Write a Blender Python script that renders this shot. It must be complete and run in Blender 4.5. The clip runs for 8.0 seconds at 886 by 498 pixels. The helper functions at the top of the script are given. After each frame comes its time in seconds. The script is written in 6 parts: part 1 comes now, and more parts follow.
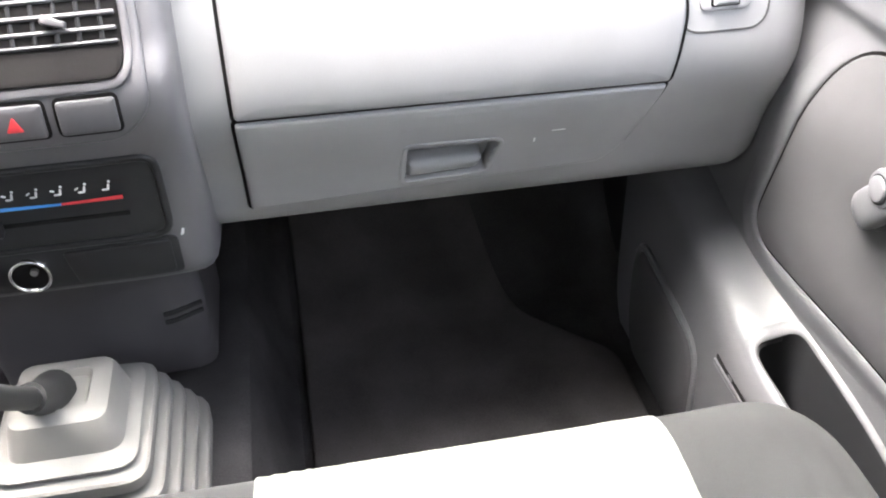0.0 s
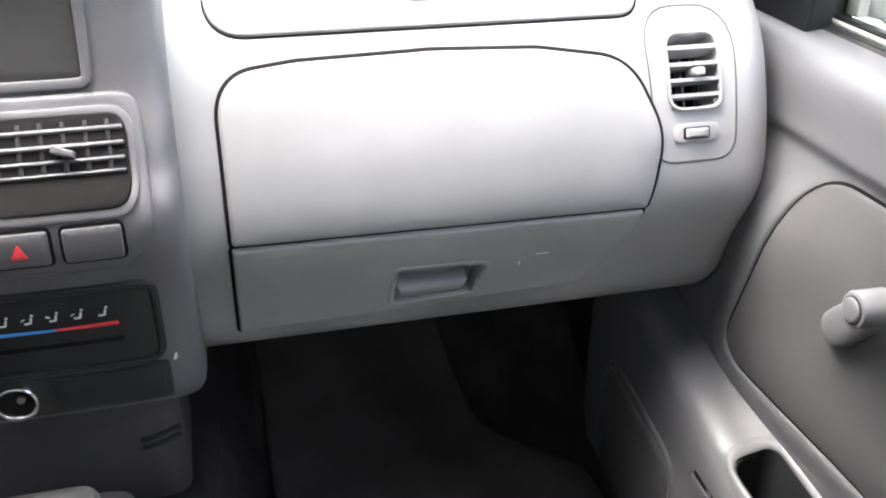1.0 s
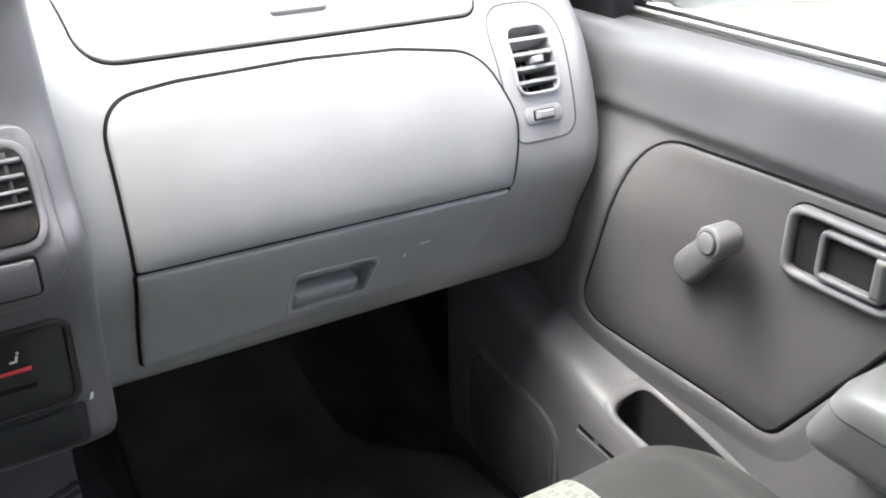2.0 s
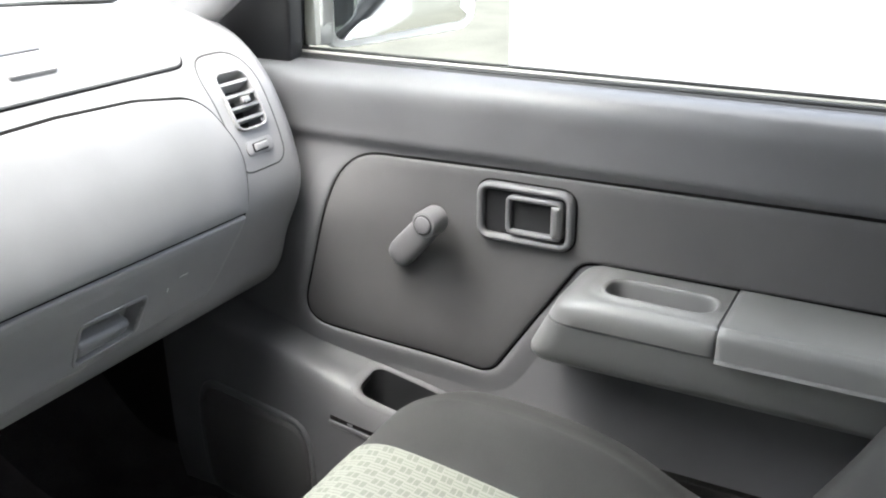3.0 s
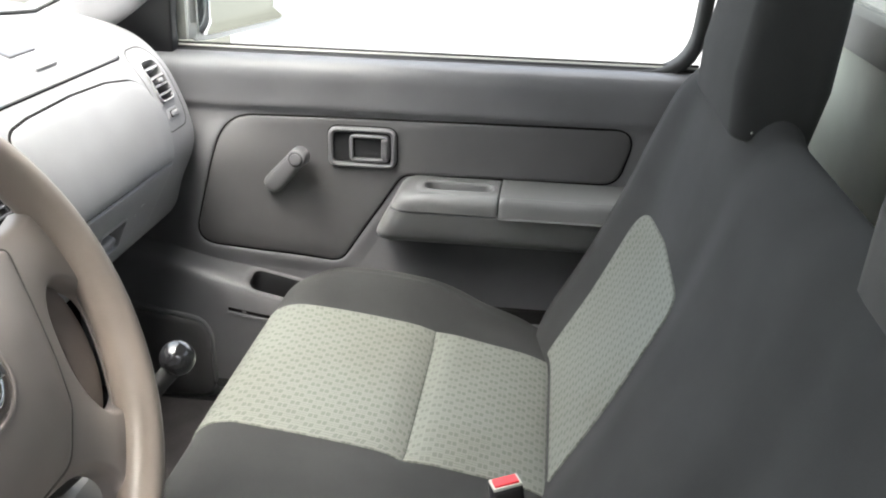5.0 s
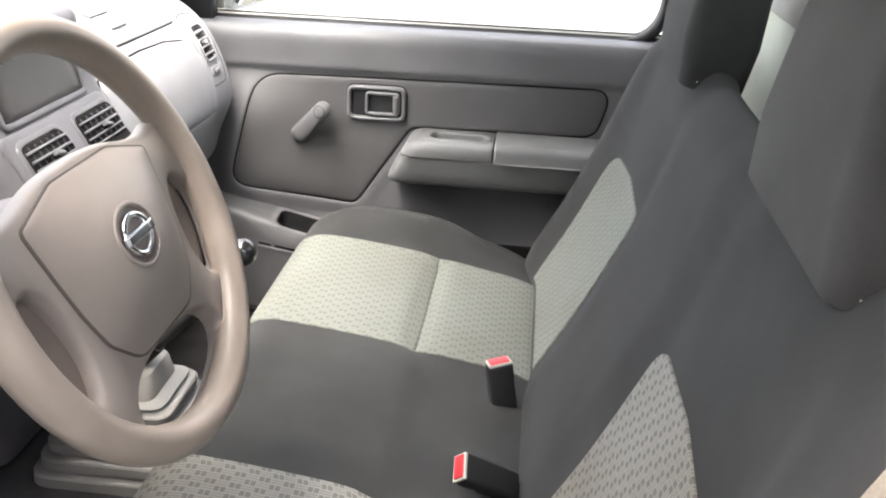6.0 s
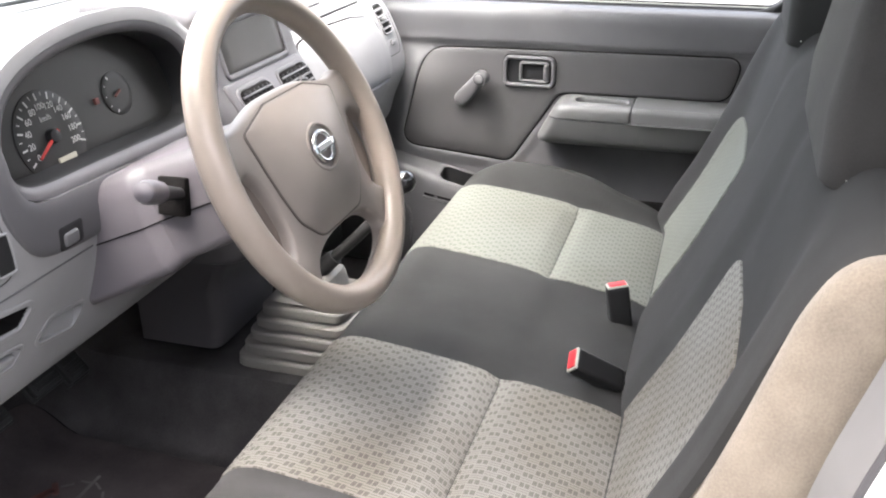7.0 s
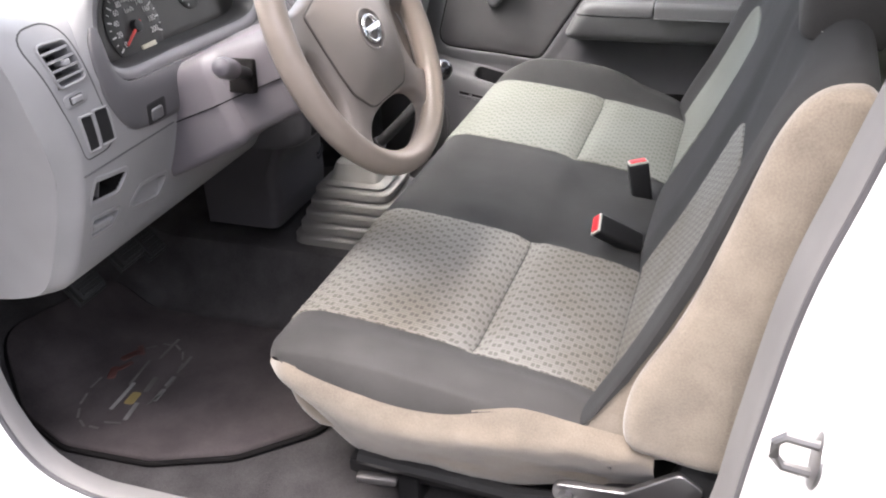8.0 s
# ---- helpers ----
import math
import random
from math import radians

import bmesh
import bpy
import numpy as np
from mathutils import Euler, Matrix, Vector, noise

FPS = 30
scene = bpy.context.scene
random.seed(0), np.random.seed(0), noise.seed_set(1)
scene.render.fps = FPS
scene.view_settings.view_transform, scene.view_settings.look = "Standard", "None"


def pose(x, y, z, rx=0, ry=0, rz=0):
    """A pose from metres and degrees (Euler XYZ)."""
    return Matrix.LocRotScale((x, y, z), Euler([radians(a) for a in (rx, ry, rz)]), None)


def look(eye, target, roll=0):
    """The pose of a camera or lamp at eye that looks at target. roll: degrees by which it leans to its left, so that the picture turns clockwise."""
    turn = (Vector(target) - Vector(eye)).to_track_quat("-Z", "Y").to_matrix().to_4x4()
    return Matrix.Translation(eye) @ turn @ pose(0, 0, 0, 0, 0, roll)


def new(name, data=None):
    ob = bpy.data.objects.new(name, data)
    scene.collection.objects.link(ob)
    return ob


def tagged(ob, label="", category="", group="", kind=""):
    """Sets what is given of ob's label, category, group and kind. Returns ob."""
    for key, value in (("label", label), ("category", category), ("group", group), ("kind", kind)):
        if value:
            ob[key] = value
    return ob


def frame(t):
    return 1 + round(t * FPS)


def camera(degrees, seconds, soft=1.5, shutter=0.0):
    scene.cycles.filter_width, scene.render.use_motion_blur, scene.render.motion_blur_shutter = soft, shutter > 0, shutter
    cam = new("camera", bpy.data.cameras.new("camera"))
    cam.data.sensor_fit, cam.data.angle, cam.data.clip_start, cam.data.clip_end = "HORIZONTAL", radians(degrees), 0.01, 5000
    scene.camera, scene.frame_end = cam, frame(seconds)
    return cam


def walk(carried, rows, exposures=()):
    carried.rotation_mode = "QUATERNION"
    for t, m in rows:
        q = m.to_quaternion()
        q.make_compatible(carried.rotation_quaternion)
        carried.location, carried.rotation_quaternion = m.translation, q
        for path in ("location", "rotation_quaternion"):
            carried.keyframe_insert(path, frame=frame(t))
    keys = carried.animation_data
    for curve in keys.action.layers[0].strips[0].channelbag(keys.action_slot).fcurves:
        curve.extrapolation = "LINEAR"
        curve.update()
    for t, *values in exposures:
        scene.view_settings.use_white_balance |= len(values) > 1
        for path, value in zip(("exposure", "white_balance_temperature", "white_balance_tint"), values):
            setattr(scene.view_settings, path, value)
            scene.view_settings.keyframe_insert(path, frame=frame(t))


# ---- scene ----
from mathutils import geometry

cam = camera(51.2, 8.0, soft=2.0)
PATH = [
    (0, (0.236, -0.027, 0.951), (0.508, 1.567, -0.225), -1.5),
    (0.5, (0.222, -0.028, 0.961), (0.542, 1.612, -0.138), -0.8),
    (0.7, (0.211, -0.028, 0.964), (0.572, 1.638, -0.082), 0.1),
    (1, (0.184, -0.027, 0.967), (0.632, 1.664, -0.003), 0.9),
    (1.2, (0.16, -0.031, 0.966), (0.686, 1.666, 0.048), 0.3),
    (2.3, (-0.016, -0.035, 0.94), (1.165, 1.332, 0.081), 0.2),
    (2.5, (-0.075, -0.013, 0.944), (1.285, 1.183, 0.095), 0.7),
    (2.8, (-0.148, -0.001, 0.943), (1.423, 0.944, 0.143), 0.6),
    (3, (-0.187, 0.0, 0.942), (1.447, 0.88, 0.196), -0.3),
    (3.2, (-0.224, 0.001, 0.942), (1.441, 0.857, 0.242), -0.8),
    (3.5, (-0.292, 0.008, 0.947), (1.407, 0.824, 0.277), -1.1),
    (4, (-0.453, 0.046, 0.975), (1.334, 0.619, 0.281), -1.0),
    (4.5, (-0.606, 0.044, 1.009), (1.214, 0.436, 0.279), -0.3),
    (4.7, (-0.664, 0.072, 1.019), (1.17, 0.342, 0.267), 0.5),
    (5.8, (-0.975, 0.078, 1.053), (0.861, 0.232, 0.275), 2.3),
    (6, (-1.018, 0.07, 1.052), (0.809, 0.243, 0.256), 2.4),
    (6.2, (-1.07, 0.047, 1.053), (0.73, 0.328, 0.229), 1.4),
    (6.35, (-1.108, 0.027, 1.055), (0.678, 0.356, 0.217), 0.9),
    (6.5, (-1.153, 0.003, 1.058), (0.62, 0.372, 0.209), 0.7),
    (6.8, (-1.218, -0.027, 1.062), (0.537, 0.441, 0.223), 0.2),
    (7, (-1.26, -0.04, 1.064), (0.484, 0.506, 0.251), -0.6),
    (7.2, (-1.31, -0.052, 1.065), (0.435, 0.502, 0.26), -0.7),
    (7.5, (-1.378, -0.068, 1.066), (0.346, 0.499, 0.225), -1.2),
    (7.7, (-1.406, -0.077, 1.064), (0.29, 0.498, 0.174), -1.7),
    (8, (-1.429, -0.09, 1.058), (0.224, 0.511, 0.107), -2.8),
]
EXPOSURES = [(0.0, 4.35, 6600, 13), (1.0, 3.6, 6550, 13), (2.5, 3.42, 6480, 10), (3.5, 3.09, 6480, 8), (4.5, 2.95, 6550, 7), (6.0, 3.35, 6800, 13), (7.0, 3.46, 6650, 13), (8.0, 3.28, 6600, 16)]
walk(cam, [(t, look(eye, target, roll)) for t, eye, target, roll in PATH], EXPOSURES)

# ---- light ----
world = bpy.data.worlds.new("daylight")
scene.world = world
world.use_nodes = True
wn = world.node_tree.nodes
sky = wn.new("ShaderNodeTexSky")
sky.sky_type = "NISHITA"
sky.sun_disc = False
sky.sun_elevation = radians(71)
sky.sun_rotation = radians(-53)
sky.air_density, sky.dust_density, sky.ozone_density = 1.0, 4.0, 1.0
wn["Background"].inputs["Strength"].default_value = 0.14
pale = wn.new("ShaderNodeHueSaturation")
pale.inputs["Saturation"].default_value = 0.45
world.node_tree.links.new(sky.outputs[0], pale.inputs["Color"])
world.node_tree.links.new(pale.outputs[0], wn["Background"].inputs["Color"])

sun = new("sun", bpy.data.lights.new("sun", "SUN"))
sun.data.energy, sun.data.angle, sun.data.color = 0.50, radians(90), (1.0, 0.98, 0.95)
sun.matrix_world = look((-2.9, 1.6, 9.0), (0, 0.3, 0.5))


# ---- materials ----
def nodes_of(name):
    m = bpy.data.materials.new(name)
    m.use_nodes = True
    nt = m.node_tree
    return m, nt, nt.nodes["Principled BSDF"]


def plastic(name, colour, rough=0.5, grain=900.0, bump=0.12, spread=0.12, metal=0.0, coat=0.0, gloss=0.5):
    """Moulded or painted surface: leather grain, soft dirt, uneven gloss."""
    m, nt, b = nodes_of(name)
    L, N = nt.links.new, nt.nodes.new
    tc = N("ShaderNodeTexCoord")
    big = N("ShaderNodeTexNoise")
    big.inputs["Scale"].default_value, big.inputs["Detail"].default_value = 7.0, 5.0
    L(tc.outputs["Object"], big.inputs["Vector"])
    fine = N("ShaderNodeTexNoise")
    fine.inputs["Scale"].default_value, fine.inputs["Detail"].default_value = grain, 2.0
    L(tc.outputs["Object"], fine.inputs["Vector"])
    ramp = N("ShaderNodeMapRange")
    ramp.inputs["From Min"].default_value, ramp.inputs["From Max"].default_value = 0.3, 0.7
    ramp.inputs["To Min"].default_value, ramp.inputs["To Max"].default_value = 1 - spread, 1 + spread
    L(big.outputs["Fac"], ramp.inputs["Value"])
    mix = N("ShaderNodeVectorMath")
    mix.operation = "SCALE"
    mix.inputs[0].default_value = colour
    L(ramp.outputs[0], mix.inputs["Scale"])
    L(mix.outputs[0], b.inputs["Base Color"])
    rr = N("ShaderNodeMapRange")
    rr.inputs["To Min"].default_value, rr.inputs["To Max"].default_value = max(0.02, rough - 0.05), min(1, rough + 0.05)
    L(big.outputs["Fac"], rr.inputs["Value"])
    L(rr.outputs[0], b.inputs["Roughness"])
    bp = N("ShaderNodeBump")
    bp.inputs["Strength"].default_value, bp.inputs["Distance"].default_value = bump, 0.0006
    L(fine.outputs["Fac"], bp.inputs["Height"])
    L(bp.outputs[0], b.inputs["Normal"])
    b.inputs["Metallic"].default_value = metal
    b.inputs["Specular IOR Level"].default_value = gloss
    b.inputs["Coat Weight"].default_value = coat
    b.inputs["Coat Roughness"].default_value = 0.15
    return m


def cloth(name, colour, scale=1400.0, spread=0.15, bump=0.5, sheen=0.2, blotch=6.0):
    """Plain woven or napped cloth."""
    m, nt, b = nodes_of(name)
    L, N = nt.links.new, nt.nodes.new
    tc = N("ShaderNodeTexCoord")
    big = N("ShaderNodeTexNoise")
    big.inputs["Scale"].default_value, big.inputs["Detail"].default_value = blotch, 6.0
    L(tc.outputs["Object"], big.inputs["Vector"])
    fine = N("ShaderNodeTexNoise")
    fine.inputs["Scale"].default_value, fine.inputs["Detail"].default_value = scale, 3.0
    L(tc.outputs["Object"], fine.inputs["Vector"])
    add = N("ShaderNodeMath")
    add.operation = "MULTIPLY_ADD"
    add.inputs[1].default_value = 0.6
    L(fine.outputs["Fac"], add.inputs[0])
    L(big.outputs["Fac"], add.inputs[2])
    ramp = N("ShaderNodeMapRange")
    ramp.inputs["From Min"].default_value, ramp.inputs["From Max"].default_value = 0.5, 1.1
    ramp.inputs["To Min"].default_value, ramp.inputs["To Max"].default_value = 1 - spread, 1 + spread
    L(add.outputs[0], ramp.inputs["Value"])
    mix = N("ShaderNodeVectorMath")
    mix.operation = "SCALE"
    mix.inputs[0].default_value = colour
    L(ramp.outputs[0], mix.inputs["Scale"])
    L(mix.outputs[0], b.inputs["Base Color"])
    bp = N("ShaderNodeBump")
    bp.inputs["Strength"].default_value, bp.inputs["Distance"].default_value = bump, 0.001
    L(add.outputs[0], bp.inputs["Height"])
    L(bp.outputs[0], b.inputs["Normal"])
    b.inputs["Roughness"].default_value = 0.95
    b.inputs["Specular IOR Level"].default_value = 0.2
    b.inputs["Sheen Weight"].default_value = sheen
    return m


def woven(name, light, dark, soil=0.4):
    """Seat insert: pale basket weave of paired dark blocks and thin lines by turns, laid out in metres by the UV map; soil: how grubby it is."""
    m, nt, b = nodes_of(name)
    L, N = nt.links.new, nt.nodes.new
    uv = N("ShaderNodeUVMap")
    sep = N("ShaderNodeSeparateXYZ")
    L(uv.outputs[0], sep.inputs[0])

    def math_(op, *ins):
        n = N("ShaderNodeMath")
        n.operation = op
        for k, v in enumerate(ins):
            if isinstance(v, (int, float)):
                n.inputs[k].default_value = v
            else:
                L(v, n.inputs[k])
        return n.outputs[0]

    u, v = sep.outputs[0], sep.outputs[1]

    pu, pv = 0.0100, 0.0140
    nu, nv = math_("DIVIDE", u, pu), math_("DIVIDE", v, pv)
    odd = math_("FLOORED_MODULO", math_("ADD", math_("FLOOR", nu), math_("FLOOR", nv)), 2.0)
    fu, fv = math_("FRACT", nu), math_("FRACT", nv)
    near = lambda f, c, w: math_("LESS_THAN", math_("ABSOLUTE", math_("SUBTRACT", f, c)), w)
    pair = near(math_("ABSOLUTE", math_("SUBTRACT", fv, 0.5)), 0.245, 0.195)
    a = math_("MULTIPLY", math_("MULTIPLY", odd, pair), near(fu, 0.5, 0.42))
    lines = near(math_("ABSOLUTE", math_("SUBTRACT", fu, 0.5)), 0.21, 0.07)
    c = math_("MULTIPLY", math_("MULTIPLY", math_("SUBTRACT", 1.0, odd), lines), near(fv, 0.5, 0.48))
    thread = N("ShaderNodeTexNoise")
    thread.inputs["Scale"].default_value, thread.inputs["Detail"].default_value = 420.0, 2.0
    L(uv.outputs[0], thread.inputs["Vector"])
    stain = N("ShaderNodeTexNoise")
    stain.inputs["Scale"].default_value, stain.inputs["Detail"].default_value = 5.0, 5.0
    L(uv.outputs[0], stain.inputs["Vector"])
    fac = math_("ADD", math_("MULTIPLY", a, 0.70), math_("MULTIPLY", c, 0.62))
    fac = math_("MULTIPLY", fac, math_("ADD", math_("MULTIPLY", thread.outputs["Fac"], 0.9), 0.45))
    mix = N("ShaderNodeMix")
    mix.data_type = "RGBA"
    mix.inputs["A"].default_value, mix.inputs["B"].default_value = (*light, 1), (*dark, 1)
    L(fac, mix.inputs["Factor"])
    ramp = N("ShaderNodeMapRange")
    ramp.inputs["From Min"].default_value, ramp.inputs["From Max"].default_value = 0.42, 0.72
    ramp.inputs["To Min"].default_value, ramp.inputs["To Max"].default_value = 0.0, soil
    L(stain.outputs["Fac"], ramp.inputs["Value"])
    sc = N("ShaderNodeMix")
    sc.data_type, sc.blend_type = "RGBA", "MULTIPLY"
    sc.inputs["B"].default_value = (0.60, 0.52, 0.42, 1)
    L(ramp.outputs[0], sc.inputs["Factor"])
    L(mix.outputs["Result"], sc.inputs["A"])
    L(sc.outputs["Result"], b.inputs["Base Color"])
    bp = N("ShaderNodeBump")
    bp.inputs["Strength"].default_value, bp.inputs["Distance"].default_value = 0.5, 0.0012
    L(math_("SUBTRACT", thread.outputs["Fac"], fac), bp.inputs["Height"])
    L(bp.outputs[0], b.inputs["Normal"])
    b.inputs["Roughness"].default_value = 0.95
    b.inputs["Specular IOR Level"].default_value = 0.15
    return m


def glass(name, tint=(0.93, 0.97, 0.95)):
    m, nt, b = nodes_of(name)
    b.inputs["Base Color"].default_value = (*tint, 1)
    b.inputs["Transmission Weight"].default_value = 1.0
    b.inputs["Roughness"].default_value = 0.0
    b.inputs["IOR"].default_value = 1.01
    return m


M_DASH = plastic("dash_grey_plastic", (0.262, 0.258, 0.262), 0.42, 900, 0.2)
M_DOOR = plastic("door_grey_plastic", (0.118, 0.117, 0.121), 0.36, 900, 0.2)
# Door grey made lighter, for the sky light that the armrest catches.
M_ARM = plastic("armrest_lit_grey", (0.150, 0.150, 0.150), 0.36, 900, 0.2)
M_INSERT = plastic("door_insert_grey", (0.076, 0.074, 0.076), 0.5)
M_GRILLE = plastic("grille_black", (0.070, 0.068, 0.068), 0.6, 350, 1.0)
M_DARK = plastic("console_dark_grey", (0.092, 0.089, 0.094), 0.42)
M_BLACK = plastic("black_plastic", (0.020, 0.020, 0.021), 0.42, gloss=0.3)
# Black for rubber parts, and for the shade inside gaps, wells and openings.
M_GAP = plastic("matt_black_gap_and_rubber", (0.012, 0.011, 0.011), 0.9, gloss=0.06)
M_COLUMN = plastic("column_grey", (0.105, 0.096, 0.106), 0.45)
# Column grey made darker: holds the shade under the dashboard.
M_HOUSING = plastic("housing_shaded_grey", (0.084, 0.079, 0.083), 0.5)
M_WHEEL = plastic("worn_taupe_vinyl", (0.245, 0.205, 0.175), 0.36, spread=0.2)
M_PAD = plastic("horn_pad_taupe", (0.215, 0.186, 0.168), 0.42)
M_SEAM = plastic("pad_seam_brown", (0.07, 0.06, 0.052), 0.7)
M_BOOT = plastic("boot_grey_rubber", (0.235, 0.225, 0.212), 0.55, spread=0.2)
M_RUBBER = plastic("black_rubber", (0.02, 0.02, 0.02), 0.6)
M_MAT = cloth("mat_black_carpet", (0.054, 0.046, 0.047), 900, 0.6, 0.8, 0.0, 9.0)
M_CLEANMAT = cloth("charcoal_mat_carpet", (0.078, 0.071, 0.070), 900, 0.5, 0.8, 0.0, 9.0)
M_CARPET = cloth("floor_carpet", (0.050, 0.047, 0.048), 700, 0.6, 0.8, 0.0, 11.0)
M_BLACKCLOTH = cloth("black_seat_cover", (0.038, 0.038, 0.0375), 1500, 0.25, 0.35, 0.04, 9.0)
# Paler copy of the black cover: light from the open door put into colour.
M_DOORLIT = cloth("doorlit_seat_cover", (0.062, 0.060, 0.058), 1500, 0.3, 0.35, 0.06, 9.0)
M_BEIGE = cloth("beige_velour", (0.265, 0.222, 0.176), 420, 0.24, 0.9, 0.5, 22.0)
M_WOVEN = woven("woven_grey_insert", (0.202, 0.209, 0.186), (0.112, 0.118, 0.102), 0.25)
M_WORN = woven("soiled_woven_insert", (0.262, 0.254, 0.234), (0.092, 0.087, 0.076), 0.6)
M_GROOVE = plastic("shaded_groove_grey", (0.060, 0.059, 0.058), 0.7)
# Horn pad taupe made darker, for the shade down in the spoke hollows.
M_SPOKE = plastic("shaded_spoke_brown", (0.150, 0.121, 0.104), 0.55)
M_STITCH = cloth("pale_stitching", (0.62, 0.62, 0.57), 1500, 0.1, 0.3, 0.1)
M_WHITE = plastic("white_car_paint", (0.82, 0.82, 0.81), 0.25, 40, 0.0, 0.03, 0.0, 0.6)
# Grey of the rear trim; along the sill it paints white metal in shade.
M_DOORTRIM = plastic("trim_and_shaded_sill_grey", (0.20, 0.192, 0.19), 0.6)
M_REAR = plastic("pale_rear_panel", (0.58, 0.60, 0.50), 0.6)
M_TRIM = plastic("pale_rubber_trim", (0.56, 0.55, 0.50), 0.6)
M_CHROME = plastic("chrome", (0.75, 0.75, 0.76), 0.12, 40, 0.0, 0.03, 1.0)
M_STEEL = plastic("dull_steel", (0.30, 0.295, 0.30), 0.42, 200, 0.1, 0.15, 1.0)
M_RED = plastic("red_button", (0.70, 0.05, 0.06), 0.35)
M_BLUE = plastic("blue_print", (0.06, 0.30, 0.75), 0.5)
M_PRINT = plastic("white_print", (0.75, 0.75, 0.75), 0.5)
M_SCREEN = plastic("grey_screen", (0.040, 0.038, 0.037), 0.30, 60, 0.02, 0.35, gloss=0.25)
M_FACE = plastic("dial_black", (0.022, 0.021, 0.020), 0.35)
M_DIAL = plastic("faded_dial_print", (0.50, 0.49, 0.47), 0.6)
M_NEEDLE = plastic("needle_red", (0.42, 0.035, 0.03), 0.4)
M_ODO = plastic("odometer_beige", (0.45, 0.42, 0.33), 0.5)
M_KNOB = plastic("black_gloss_knob", (0.012, 0.012, 0.013), 0.06, 40, 0.0, 0.05, 0.0, 1.0)
M_GLASS = glass("window_glass")
M_MIRROR = plastic("mirror_silver", (0.88, 0.9, 0.9), 0.03, 40, 0.0, 0.01, 1.0)
# Headliner is out of view; its grey is lowered to cut bounced light.
M_HEADLINER = cloth("headliner_grey", (0.24, 0.24, 0.23), 900, 0.08, 0.3, 0.1)
M_GROUND = cloth("pale_concrete", (0.09, 0.09, 0.075), 60, 0.25, 0.5, 0.0, 1.5)
M_WALL = plastic("white_rendered_wall", (0.62, 0.62, 0.61), 0.8, 60, 0.3, 0.06)
M_BLOCK = plastic("light_block_grey", (0.24, 0.235, 0.23), 0.85, 60, 0.3, 0.15)
M_LOGO_A = plastic("mat_print_red", (0.105, 0.042, 0.036), 0.7, 300, 0.5, 0.6)
M_LOGO_B = plastic("mat_print_yellow", (0.20, 0.15, 0.055), 0.7, 300, 0.5, 0.4)
M_LOGO_C = plastic("mat_print_white", (0.17, 0.165, 0.16), 0.7, 300, 0.5, 0.7)
M_LOGO_D = plastic("mat_print_worn", (0.085, 0.08, 0.075), 0.8, 300, 0.5, 0.5)


# ---- mesh helpers ----
def thing(name, at, label, category, group="", kind=""):
    ob = new(name)
    ob.location = at
    ob.empty_display_size = 0.05
    return tagged(ob, label, category, group, kind)


def part(name, bm, mat, parent=None, label="", angle=40, kind="", category=""):
    bmesh.ops.recalc_face_normals(bm, faces=bm.faces[:])
    me = bpy.data.meshes.new(name)
    bm.to_mesh(me)
    bm.free()
    me.materials.append(mat)
    me.shade_smooth()
    me.set_sharp_from_angle(angle=radians(angle))
    ob = new(name, me)
    if parent is not None:
        ob.parent = parent
        if parent.type == "EMPTY":
            ob.matrix_parent_inverse = Matrix.Translation(-parent.location)
    return tagged(ob, label, category, "", kind)


def rbox(size, m=None, r=0.004, seg=2, bm=None):
    """A box with rounded edges, size in metres, placed by the matrix m."""
    bm2 = bmesh.new()
    bmesh.ops.create_cube(bm2, size=1.0)
    bmesh.ops.scale(bm2, vec=size, verts=bm2.verts)
    if r > 0:
        bmesh.ops.bevel(bm2, geom=bm2.edges[:] , offset=min(r, min(size) * 0.49), segments=seg, profile=0.5, affect="EDGES")
    if m is not None:
        bmesh.ops.transform(bm2, matrix=m, verts=bm2.verts)
    return join(bm, bm2)


def join(bm, bm2):
    if bm is None:
        return bm2
    me = bpy.data.meshes.new("tmp")
    bm2.to_mesh(me)
    bm2.free()
    bm.from_mesh(me)
    bpy.data.meshes.remove(me)
    return bm


def cyl(r1, r2, depth, m=None, seg=24, bevel=0.0, bm=None):
    bm2 = bmesh.new()
    bmesh.ops.create_cone(bm2, cap_ends=True, segments=seg, radius1=r1, radius2=r2, depth=depth)
    if bevel > 0:
        es = [e for e in bm2.edges if any(len(f.verts) > 4 for f in e.link_faces)]
        bmesh.ops.bevel(bm2, geom=es, offset=bevel, segments=2, profile=0.5, affect="EDGES")
    if m is not None:
        bmesh.ops.transform(bm2, matrix=m, verts=bm2.verts)
    return join(bm, bm2)


def ball(r, m=None, scale=(1, 1, 1), seg=24, bm=None):
    bm2 = bmesh.new()
    bmesh.ops.create_uvsphere(bm2, u_segments=seg, v_segments=seg // 2, radius=r)
    bmesh.ops.scale(bm2, vec=scale, verts=bm2.verts)
    if m is not None:
        bmesh.ops.transform(bm2, matrix=m, verts=bm2.verts)
    return join(bm, bm2)


def frame_of(origin, axis, up=(0, 0, 1)):
    """A matrix at origin whose z runs along axis."""
    z = Vector(axis).normalized()
    x = Vector(up).cross(z)
    if x.length < 1e-6:
        x = Vector((1, 0, 0))
    x.normalize()
    y = z.cross(x)
    m = Matrix((x, y, z)).transposed().to_4x4()
    m.translation = origin
    return m


